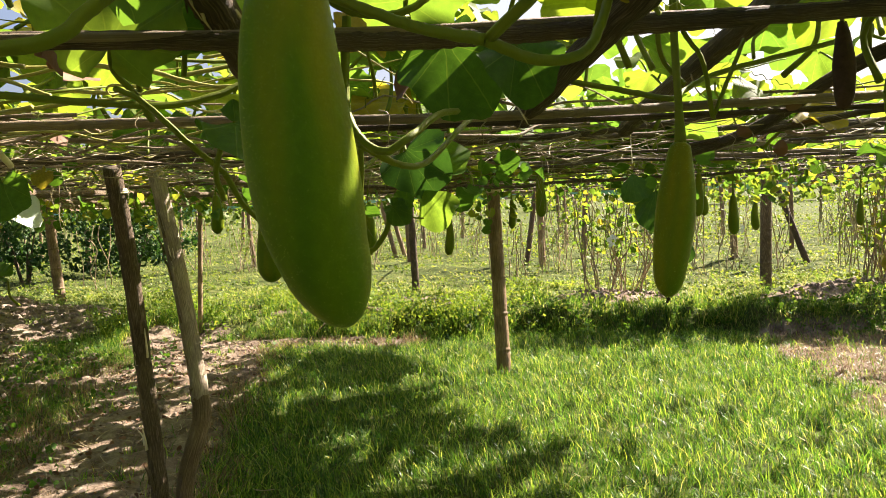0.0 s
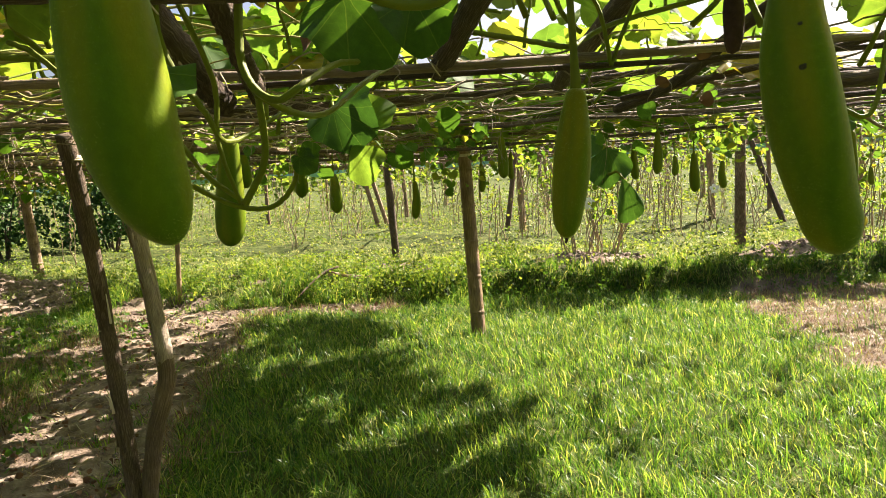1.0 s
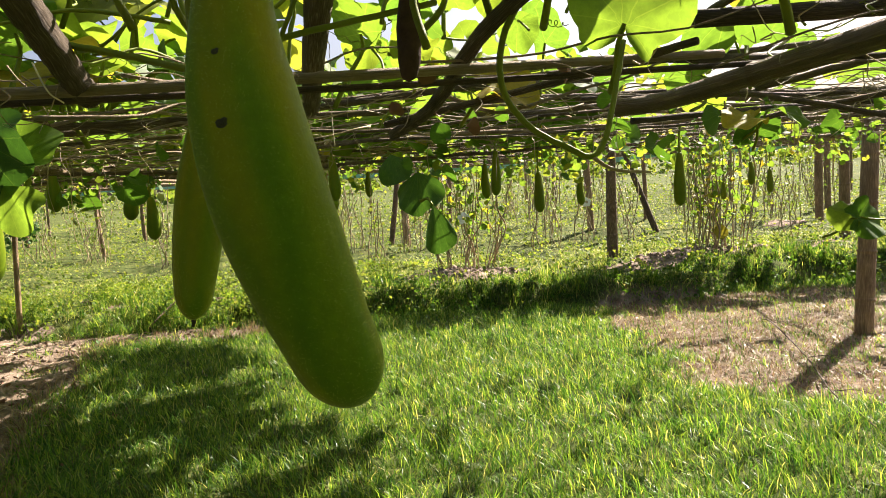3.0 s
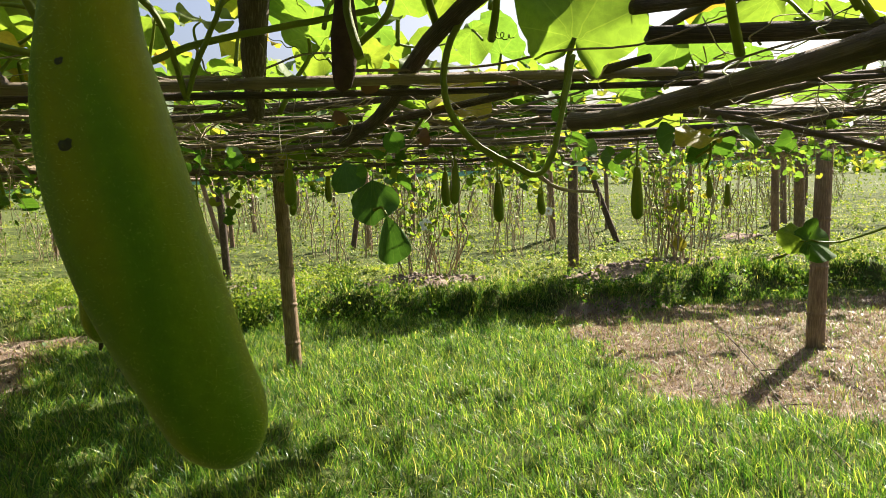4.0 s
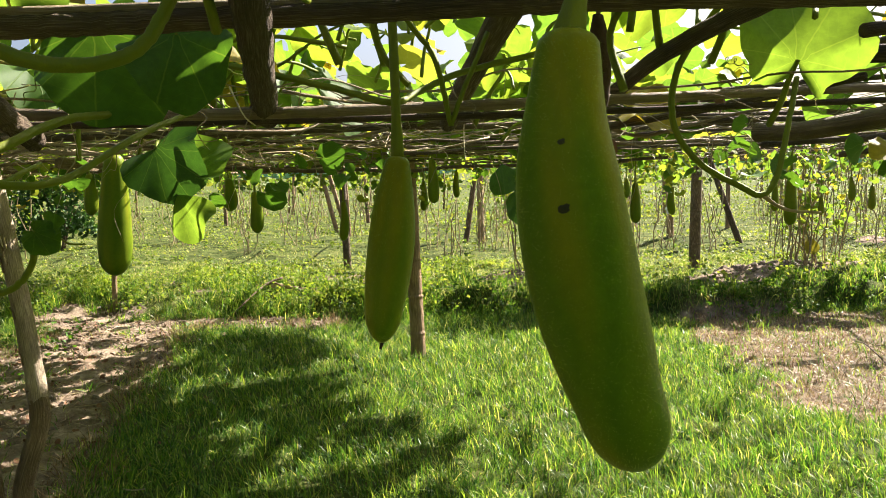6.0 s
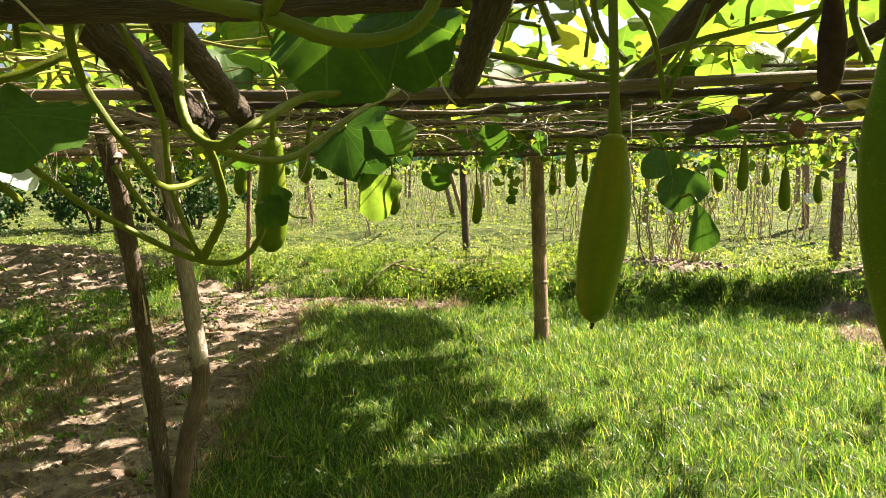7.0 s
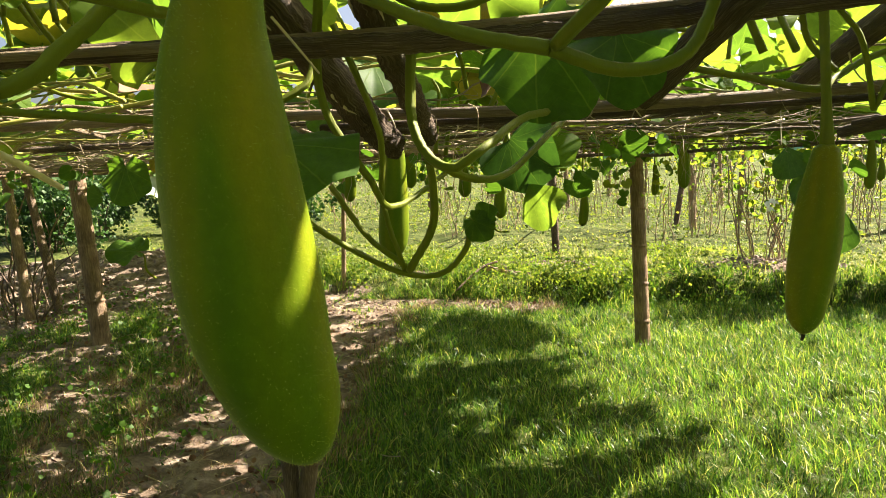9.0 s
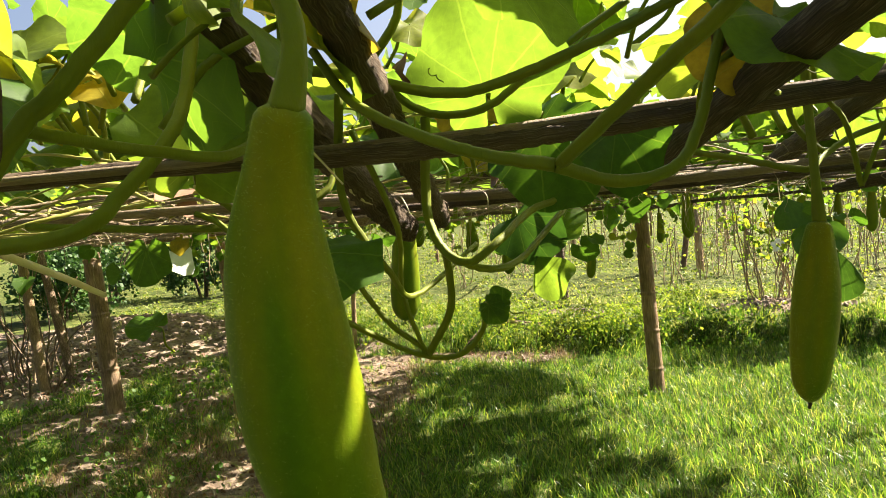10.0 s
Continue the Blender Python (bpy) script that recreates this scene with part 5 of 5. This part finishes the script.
def fuzz(base, n, seed):
    """Short soft hairs all over a fruit."""
    body = base.children[0]
    rng = np.random.default_rng(seed)
    polys = body.data.polygons
    verts, faces = [], []
    for k in rng.integers(0, len(polys) - 1, n):
        p = polys[int(k)]
        c = [body.data.vertices[i].co for i in p.vertices[:4]]
        a, b = rng.random(2)
        at = c[0].lerp(c[1], a).lerp(c[3].lerp(c[2], a), b)
        d = (p.normal + Vector(rng.normal(0, 0.45, 3))).normalized()
        s = d.orthogonal().normalized() * 0.00011
        ln = rng.uniform(0.0007, 0.0018)
        o = len(verts)
        verts += [at - s, at + s, at + d * ln]
        faces.append((o, o + 1, o + 2))
    ob = part("fuzz", mesh_from("fuzz", verts, faces, [HAIR]), body, "fine pale hairs")
    ob["kind"] = "stuff"


fuzz(gourd("large olive green bottle gourd with a long neck", [(0.075, 0.636, 1.842), (0.058, 0.644, 1.773), (0.057, 0.650, 1.699), (0.064, 0.658, 1.625), (0.081, 0.675, 1.552)],
           [(0.0, 0.0160), (0.04, 0.0171), (0.15, 0.0205), (0.3, 0.0304), (0.45, 0.0355), (0.6, 0.0382), (0.72, 0.0373), (0.84, 0.0316), (1.0, 0.0242)],
           [(0.075, 0.636, 1.836), (0.082, 0.640, 1.870), (0.078, 0.645, 1.895), (0.066, 0.652, 1.925), (0.05, 0.67, 1.98)], 0.0076, 0.0, seed=3), 6000, 1)
fuzz(gourd("long curved pale green bottle gourd with two small dark scars", [(0.633, 0.875, 1.782), (0.630, 0.874, 1.707), (0.640, 0.879, 1.632), (0.660, 0.891, 1.558), (0.686, 0.903, 1.486)],
           [(0.0, 0.0179), (0.04, 0.0202), (0.15, 0.0242), (0.3, 0.0329), (0.45, 0.0364), (0.6, 0.0365), (0.72, 0.0340), (0.84, 0.0300), (1.0, 0.0302)],
           [(0.633, 0.875, 1.777), (0.639, 0.878, 1.806), (0.643, 0.882, 1.84), (0.64, 0.9, 1.93)], 0.0075, 0.0, (((0.625, 0.844, 1.671), 0.0038), ((0.624, 0.846, 1.711), 0.0024)), seed=5), 9000, 2)
fuzz(gourd("slender pale green bottle gourd with a black blossom end", [(0.474, 1.390, 1.718), (0.468, 1.387, 1.656), (0.461, 1.383, 1.593), (0.452, 1.378, 1.530), (0.445, 1.372, 1.468)],
           [(0.0, 0.0137), (0.04, 0.0173), (0.15, 0.0222), (0.3, 0.0288), (0.45, 0.0314), (0.6, 0.0310), (0.72, 0.0288), (0.84, 0.0252), (1.0, 0.0206)],
           [(0.474, 1.390, 1.713), (0.473, 1.398, 1.797), (0.471, 1.408, 1.891), (0.469, 1.40, 1.95)], 0.0065, 0.006, seed=7), 8000, 3)
gourd("stout green bottle gourd, sunlit along one side", [(-0.81, 3.25, 1.80), (-0.835, 3.27, 1.56), (-0.865, 3.30, 1.315)],
      [(0.0, 0.020), (0.04, 0.038), (0.2, 0.047), (0.5, 0.060), (0.75, 0.066), (1.0, 0.056)],
      [(-0.80, 3.25, 1.72), (-0.80, 3.25, 1.79), (-0.78, 3.25, 1.86)], 0.009, 0.0, seed=9, mat=GOURD_FAR)


def small_gourd(k, tip, length, r):
    top = (tip[0] + crng.uniform(-0.012, 0.012), tip[1], tip[2] + length)
    lab = "young green bottle gourd hanging from the trellis"
    pr = [(0.0, r * 0.3), (0.05, r * 0.55), (0.25, r * 0.7), (0.6, r), (0.8, r), (1.0, r * 0.8)]
    hang = max(1.80, top[2] + 0.03)
    bow = crng.uniform(-0.012, 0.012)
    mid = ((top[0] + tip[0]) / 2 + bow, tip[1], (top[2] + tip[2]) / 2)
    gourd(lab, [top, mid, tip], pr, [top, (top[0], top[1], (top[2] + hang) / 2), (top[0] + 0.01, top[1], hang)], 0.005, 0.0, (), 50 + k, GOURD_FAR)


for k, (x, y, z, ln, r) in enumerate([
    (2.08, 3.93, 1.40, 0.26, 0.030), (4.45, 7.66, 1.22, 0.24, 0.034), (4.27, 7.69, 1.31, 0.24, 0.034), (2.33, 6.87, 1.27, 0.25, 0.036),
    (2.14, 7.89, 1.38, 0.21, 0.036), (1.35, 5.70, 1.43, 0.25, 0.032), (0.46, 7.06, 1.46, 0.25, 0.030), (0.19, 6.48, 1.38, 0.25, 0.030),
    (0.37, 4.55, 1.52, 0.25, 0.033), (-0.23, 5.00, 1.28, 0.25, 0.030), (1.59, 4.97, 1.35, 0.25, 0.034), (3.26, 7.00, 1.27, 0.25, 0.034),
    (-0.70, 4.75, 1.36, 0.25, 0.040), (1.26, 4.52, 1.49, 0.25, 0.028), (-1.23, 5.90, 1.44, 0.25, 0.052),
    (-1.41, 5.14, 1.55, 0.25, 0.045), (-3.59, 7.35, 1.55, 0.22, 0.035), (-1.68, 4.71, 1.49, 0.25, 0.040), (3.99, 7.70, 1.18, 0.18, 0.030)]):
    small_gourd(k, (x, y, z), ln, r)

# shrivelled brown fruits
def husk(top, tip, r, label, seed):
    base = tagged(new("withered_gourd"), label, "gourd")
    base.matrix_basis = aim(top, tip)
    ln = (Vector(tip) - Vector(top)).length
    part("body", gourd_mesh("body", ln, [(0, r * 0.45), (0.15, r * 0.7), (0.5, r), (0.8, r * 0.95), (1, r * 0.6)], (0.003, 0), 18, 24, HUSK, 0.06, seed), base)
    v, f, u = tube([Vector((0, 0, -0.004)), Vector((0.002, 0, 0.03)), Vector((0.012, 0.002, 0.075))], 0.0035, 7)
    part("stalk", mesh_from("stalk", v, f, [DRYSTEM], u), base, "dry brown stalk")


husk((0.752, 1.455, 1.905), (0.745, 1.436, 1.760), 0.0165, "shrivelled dark brown young gourd with a shiny edge", 3)
husk((-0.119, 0.61, 1.93), (-0.119, 0.605, 1.810), 0.0145, "shrivelled dark brown young gourd", 4)

# ---------------------------------------------------------------- field plants
def vine_plant(seed, tall):
    rng = np.random.default_rng(seed)
    base = tagged(new("vine_plant"), "thin climbing vine plant with brown stems and small green leaves", "plant", "vine plants of the field")
    tubes, spots = [], []
    for k in range(int(rng.integers(4, 9))):
        x, y = rng.normal(0, 0.16, 2)
        pts = [(x, y, -0.03)]
        h = tall * rng.uniform(0.55, 1.0)
        for j in range(5):
            q = pts[-1]
            pts.append((q[0] + rng.normal(0, 0.055), q[1] + rng.normal(0, 0.055), q[2] + h / 5))
            for _ in range(int(rng.integers(0, 3 if j < 3 else 6))):
                spots.append((q[0] + rng.normal(0, 0.08), q[1] + rng.normal(0, 0.08), q[2] + h / 5 + rng.normal(0, 0.06), rng.uniform(0.03, 0.085)))
        tubes.append(tube(smooth_line(pts, 3), rng.uniform(0.004, 0.011), 5))
    v, f, u = joined(tubes)
    part("stem_tangle", mesh_from("stem_tangle", v, f, [DRYSTEM], u), base)
    leaf_mass("foliage", spots, WEED, "small green leaves", "leaves", 8, 1, base, 0.9, 3, seed)
    return base


def clump(x, y, seed, yellow):
    """A bundle of bare stems that climbs from an earth heap to the trellis."""
    rng = np.random.default_rng(seed)
    base = tagged(new("vine_plant"), "bundle of bare vine stems climbing from an earth heap", "plant", "vine plants of the field")
    base.matrix_basis = Matrix.Translation((x, y, float(ground_z(x, y)) - 0.02))
    tubes, spots, low_ = [], [], []
    for k in range(15):
        a, r = rng.uniform(0, 6.28), rng.uniform(0.02, 0.28)
        pts = [(r * math.cos(a), r * 0.6 * math.sin(a), -0.03)]
        for j in range(6):
            q = pts[-1]
            pts.append((q[0] + rng.normal(0.0, 0.05) + 0.03 * math.cos(a), q[1] + rng.normal(0, 0.04), q[2] + rng.uniform(0.16, 0.30)))
            if j > 1:
                for _ in range(int(rng.integers(0, 5))):
                    spots.append((q[0] + rng.normal(0, 0.12), q[1] + rng.normal(0, 0.10), q[2] + rng.uniform(0.05, 0.3), rng.uniform(0.05, 0.13)))
        tubes.append(tube(smooth_line(pts, 4), rng.uniform(0.005, 0.011), 6))
    v, f, u = joined(tubes)
    part("stem_tangle", mesh_from("stem_tangle", v, f, [DRYSTEM], u), base)
    leaf_mass("foliage", spots, LEAF, "broad green leaves", "leaves", 10, 2, base, 0.9, 3, seed)
    if yellow:
        part("leaf", mesh_from("leaf", *leaf_shape(seed, 18, 4, 0.4)[:3][:2], [LEAF_YELLOW]), base, "bright yellow dying leaf", turned((0.16, -0.1, 0.20), (0.2, -1, 0.4), (0.2, 0, 1), 0.30))


clump(1.45, 10.9, 811, False)
clump(1.85, 11.05, 812, False)
clump(5.05, 10.7, 813, True)
clump(5.5, 10.9, 814, False)
kinds = [vine_plant(500 + k, 1.2 + 0.13 * k) for k in range(5)]
spots_ = [(0.3, 13.6), (7.4, 12.6), (-0.1, 15.2), (3.3, 13.6), (7.1, 13.9), (4.9, 14.2)]
for k in range(74):
    y = 14.0 + 17 * crng.random() ** 0.9
    spots_.append((crng.uniform(-0.62 * y - 1, 0.66 * y + 1), y))
for k, (x, y) in enumerate(spots_):
    m = pose(x, y, float(ground_z(x, y)), 0, 0, crng.uniform(0, 360))
    if k < 5:
        kinds[k].matrix_basis = m
    else:
        copy_thing(kinds[k % 5], m)


def weed_spots(n, x0, x1, y0, y1, hmax, smin, smax, chance):
    out = []
    while len(out) < n:
        x, y = crng.uniform(x0, x1), crng.uniform(y0, y1)
        if crng.random() > chance(x, y):
            continue
        c = int(crng.integers(3, 9))
        for _ in range(c):
            px, py = x + crng.normal(0, 0.06), y + crng.normal(0, 0.06)
            out.append((px, py, float(ground_z(px, py)) + crng.uniform(0.02, hmax), crng.uniform(smin, smax)))
    return out


# the face weeds carry the bund's shade in their darker leaf colour
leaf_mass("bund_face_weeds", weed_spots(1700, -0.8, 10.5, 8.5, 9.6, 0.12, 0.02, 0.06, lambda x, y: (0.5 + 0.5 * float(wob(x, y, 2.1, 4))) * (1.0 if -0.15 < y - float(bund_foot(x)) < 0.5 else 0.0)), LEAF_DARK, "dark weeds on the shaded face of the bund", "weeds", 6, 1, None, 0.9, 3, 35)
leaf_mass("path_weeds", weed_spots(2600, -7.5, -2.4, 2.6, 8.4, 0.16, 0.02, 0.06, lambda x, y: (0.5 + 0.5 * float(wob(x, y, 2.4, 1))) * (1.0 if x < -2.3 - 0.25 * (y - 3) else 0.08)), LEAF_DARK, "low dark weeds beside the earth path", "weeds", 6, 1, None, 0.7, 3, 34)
leaf_mass("bund_weeds", weed_spots(7600, -8, 11, 8.8, 12.5, 0.24, 0.02, 0.06, lambda x, y: (0.5 + 0.5 * float(wob(x, y, 1.7, 3))) * (1.02 - float(soil_share(x, y))) ** 2), WEED, "low green weeds along the earth bund", "weeds", 6, 1, None, 0.7, 3, 31)
leaf_mass("bank_weeds", weed_spots(11000, -5.2, 0.6, 8.9, 11.2, 0.30, 0.014, 0.042, lambda x, y: max(0.0, 0.35 + 0.9 * float(wob(x, y, 1.6, 11))) * (1.0 - float(soil_share(x, y))) * (1.0 if y > float(bund_foot(x)) + 0.1 else 0.1)), BANKWEED, "lush yellow-green weeds crowding the low side of the bund", "weeds", 6, 1, None, 0.9, 3, 36)
rows_ = []
for _ in range(420):
    x, y = crng.uniform(-19, 22), crng.uniform(19, 36)
    tall = crng.uniform(0.5, 1.75)
    for _ in range(int(crng.integers(10, 34))):
        z = tall * crng.random() ** 0.6
        rows_.append((x + crng.normal(0, 0.28), y + crng.normal(0, 0.2), z + 0.1, crng.uniform(0.045, 0.11)))
leaf_mass("distant_vines", rows_, WEED, "rows of leafy vines farther down the field", "plants", 6, 1, None, 0.9, 3, 33)
leaf_mass("field_weeds", weed_spots(19000, -16, 18, 11.6, 29, 0.13, 0.03, 0.075, lambda x, y: max(0.0, 0.3 + 0.9 * float(wob(x, y, 1.3, 5))) * (1 - 0.8 * float(soil_share(x, y))) * (abs(x) < 2 + 0.68 * y)), WEED, "low leafy weeds scattered over the field", "weeds", 6, 1, None, 0.7, 3, 32)


def bush(x, y, rx, ry, h, seed):
    rng = np.random.default_rng(seed)
    z0 = float(ground_z(x, y))
    base = tagged(new("bush"), "dense dark green bush at the edge of the field", "bush", "bushes behind the trellis")
    base.matrix_basis = Matrix.Translation((x, y, z0))
    limbs = []
    for k in range(9):
        a = rng.uniform(0, 6.28)
        e = (rx * 0.7 * math.cos(a), ry * 0.7 * math.sin(a), h * rng.uniform(0.5, 0.9))
        limbs.append(tube(smooth_line([(0.1 * math.cos(a), 0.1 * math.sin(a), -0.1), (e[0] * 0.4, e[1] * 0.4, e[2] * 0.5), e], 4), lambda t: 0.03 * (1.1 - t), 5))
    v, f, u = joined(limbs)
    part("branchwork", mesh_from("branchwork", v, f, [DARKWOOD], u), base)
    spots = []
    lumps = [(rng.normal(0, 0.45) * rx, rng.normal(0, 0.45) * ry, h * rng.uniform(0.15, 0.9), rng.uniform(0.25, 0.5)) for _ in range(34)]
    for lx, ly, lz, lr in lumps:
        for _ in range(105):
            d = Vector((rng.normal(), rng.normal(), rng.normal())).normalized() * lr * rng.random() ** 0.4
            spots.append((lx + d.x, ly + d.y, max(0.03, lz + d.z), rng.uniform(0.06, 0.15)))
    leaf_mass("crown", spots, HEDGE, "dark green leaves", "leaves", 6, 1, base, 1.0, 3, seed)


for k, (x, y, rx, ry, h) in enumerate([(-9.2, 17.5, 1.5, 1.0, 2.3), (-11.6, 17.0, 1.7, 1.0, 2.6), (-14.2, 16.5, 1.7, 1.0, 2.5), (-17.0, 17.5, 1.8, 1.2, 2.7), (-12.8, 13.5, 1.0, 0.8, 1.8)]):
    bush(x, y, rx, ry, h, 600 + k)

# a far belt of trees closes the view
belt = []
for k in range(5200):
    x = crng.uniform(-95, 110)
    y = 74 + crng.uniform(0, 10)
    top = 3.2 + 1.6 * float(wob(x, 0, 0.21, 1)) + 0.9 * float(wob(x, 0, 0.8, 2))
    belt.append((x, y, max(0.2, top * crng.random() ** 0.7), crng.uniform(0.5, 1.2)))
leaf_mass("tree_belt", belt, WEED, "distant belt of green trees along the field edge", "trees", 6, 1, None, 1.0, 3, 41)

# shade net stretched along the far edge of the field
v, f, u = [], [], []
n = 90
for k in range(n + 1):
    x = -20 + 52 * k / n
    sag = 0.10 * math.sin(x * 1.1) + 0.05 * math.sin(x * 3.7)
    for j in range(4):
        v.append((x, 31 + 0.12 * math.sin(x * 2.3 + j), 1.72 + 0.10 * j + sag))
        u.append((x, j))
for k in range(n):
    for j in range(3):
        a = k * 4 + j
        f.append((a, a + 4, a + 5, a + 1))
net = tagged(new("shade_net"), "strip of green shade net stretched along the far field", "net")
part("mesh_cloth", mesh_from("mesh_cloth", v, f, [NET], u), net)
for k in range(9):
    x = -20 + 6.5 * k
    v, f, u = tube([Vector((x, 31.1, -0.1)), Vector((x + 0.05, 31.1, 1.2)), Vector((x, 31.1, 2.45))], 0.05, 7)
    part("stake", mesh_from("stake", v, f, [BAMBOO], u), net)

# ---------------------------------------------------------------- small things
lumps = []
for k in range(8200):
    which = crng.random()
    if which < 0.4:
        x, y = crng.uniform(-11, -4.2), crng.uniform(5.4, 12)
    elif which < 0.75:
        x, y = crng.uniform(-7, 10), crng.uniform(9.6, 12)
    elif which < 0.87:
        x, y = crng.uniform(-5.4, -3.0), crng.uniform(7.4, 9.9)
    else:
        x, y = crng.uniform(-4.6, -1.2), crng.uniform(2.8, 9)
    if crng.random() > float(soil_share(x, y)):
        continue
    r = crng.uniform(0.008, 0.03) * (1.0 if which > 0.75 else 1.7)
    z = float(ground_z(x, y))
    pts = [Vector((x + crng.normal(0, 0.2) * r, y, z - r * 0.6)), Vector((x, y + crng.normal(0, 0.3) * r, z)), Vector((x + crng.normal(0, 0.3) * r, y, z + r * 0.55))]
    lumps.append(tube(pts, lambda t, r=r: r * (1.15 - 0.9 * abs(t - 0.4)), 6, 0.5, k))
v, f, u = joined(lumps)
tagged(part("clods", mesh_from("clods", v, f, [CLOD], u, False)), "loose clods of dry brown earth", "earth", kind="stuff")

litter = []
for k in range(3000):
    x, y = crng.uniform(-8, -1.2), crng.uniform(2.8, 9)
    if crng.random() < 0.15 + 0.85 * float(soil_share(x, y)):
        litter.append((x, y, float(ground_z(x, y)) + 0.012, crng.uniform(0.02, 0.06)))
leaf_mass("leaf_litter", litter, DEADLEAF, "curled brown dead leaves strewn over the earth path", "litter", 7, 1, None, 0.8, 4, 61, 0.5)

stalks = []
for k in range(520):
    x, y = crng.uniform(-6.5, -1.1), crng.uniform(2.8, 9.0)
    if crng.random() > 0.2 + 0.8 * float(soil_share(x, y)):
        continue
    a, ln = crng.uniform(0, 6.28), crng.uniform(0.06, 0.30)
    pts = []
    for j in range(3):
        px, py = x + ln * j / 2 * math.cos(a + 0.2 * j), y + ln * j / 2 * math.sin(a + 0.2 * j)
        pts.append((px, py, float(ground_z(px, py)) + crng.uniform(0.012, 0.04)))
    stalks.append(tube(smooth_line(pts, 2), crng.uniform(0.0015, 0.0038), 5, 0.2, k))
v, f, u = joined(stalks)
tagged(part("dry_stalks", mesh_from("dry_stalks", v, f, [DRYSTEM], u)), "pale dry stalks and twigs strewn over the earth path", "litter", kind="stuff")

pile = tagged(new("brushwood"), "dry brushwood stakes leaning beside the earth mound", "brushwood")
for k in range(44):
    x, y = -7.4 + crng.uniform(-1.2, 1.0), 7.0 + crng.uniform(-0.6, 0.8)
    z = float(ground_z(x, y))
    h = crng.uniform(0.4, 1.5)
    a, b = crng.normal(0, 0.30), crng.normal(0, 0.20)
    bow = crng.normal(0, 0.07)
    v, f, u = tube(smooth_line([(x, y, z - 0.05), (x + a * 0.3 + bow, y + b * 0.3, z + h * 0.33), (x + a * 0.6 - bow, y + b * 0.6, z + h * 0.68), (x + a, y + b, z + h)], 4), lambda t, r=crng.uniform(0.007, 0.014): r * (1.1 - 0.6 * t), 6, 0.2, k)
    part("stake", mesh_from("stake", v, f, [BAMBOO if k % 3 else DARKWOOD], u), pile)

log = tagged(new("dead_branch"), "grey dead branch lying on the bund", "branch")
p0 = Vector((-2.32, 9.0, float(ground_z(-2.32, 9.0)) + 0.02))
p1 = Vector((-2.02, 9.6, float(ground_z(-2.02, 9.6)) + 0.20))
p2 = Vector((-1.86, 9.75, float(ground_z(-1.86, 9.75)) + 0.22))
v, f, u = tube(smooth_line([p0, p0.lerp(p1, 0.5) + Vector((0, 0, 0.02)), p1, p2], 5), lambda t: 0.008 + 0.009 * t, 8, 0.2, 4)
part("limb", mesh_from("limb", v, f, [DARKWOOD], u), log)
for k in range(5):
    q = p1 + Vector((0.09 * k - 0.05, 0.03 * k, -0.03 - 0.012 * k))
    v, f, u = tube(smooth_line([q, q + Vector((0.12, 0.05, 0.03 - 0.02 * k)), q + Vector((0.27, 0.05 * k, -0.03))], 4), lambda t: 0.020 * (1.1 - t * 0.7), 7, 0.3, 5 + k)
    part("twig", mesh_from("twig", v, f, [PALEPOLE if k % 2 else BAMBOO], u), log)

stick = tagged(part("dry_stick", mesh_from("dry_stick", *tube(smooth_line([(-0.36, 0.82, 1.775), (-0.385, 0.93, 1.738), (-0.424, 1.036, 1.705)], 6), lambda t: 0.0048 - 0.001 * t, 8, 0.1, 3)[:2], [STRAW])), "pale dry stem stub sticking out of the vine", "stem")

twig = tagged(new("dry_twig"), "long thin dry twig lying on the mown grass", "twig")
pts = [(x, y, float(ground_z(x, y)) + h) for x, y, h in ((4.20, 7.40, 0.02), (4.07, 6.92, 0.06), (3.69, 5.68, 0.07), (3.44, 4.95, 0.06), (3.35, 4.40, 0.04), (3.25, 3.96, 0.02))]
v, f, u = tube(smooth_line(pts, 6), lambda t: 0.0075 - 0.004 * t, 6, 0.2, 9)
part("stem", mesh_from("stem", v, f, [DARKWOOD], u), twig)
for k in (1, 2, 3):
    p = Vector(pts[k])
    v, f, u = tube(smooth_line([p, p + Vector((0.10, -0.10, 0.03)), p + Vector((0.24, -0.14, -0.01))], 4), lambda t: 0.004 - 0.0025 * t, 5, 0.2, k)
    part("side_shoot", mesh_from("side_shoot", v, f, [DARKWOOD], u), twig)


def flower(at, size, seed):
    rng = np.random.default_rng(seed)
    base = tagged(new("flower"), "white gourd flower with crinkled petals", "flower", "white gourd flowers")
    base.matrix_basis = turned(at, (rng.normal(0, 0.3), -1, 0.3), (0, 0, 1), size)
    for k in range(5):
        v, f, u, _ = leaf_shape(900 + k, 8, 2, 0.2, 0.02, 0.1)
        me = mesh_from("petal", [(p[0] * 0.62, p[1] * 0.62 + 0.25, p[2] * 0.6 + 0.05) for p in v], f, [PETAL], u)
        part("petal", me, base, "", pose(0, 0, 0, 0, 0, 72 * k))


flower((1.60, 10.75, 0.98), 0.15, 1)
flower((3.5, 11.3, 1.06), 0.12, 2)
flower((2.4, 14.5, 1.2), 0.13, 3)
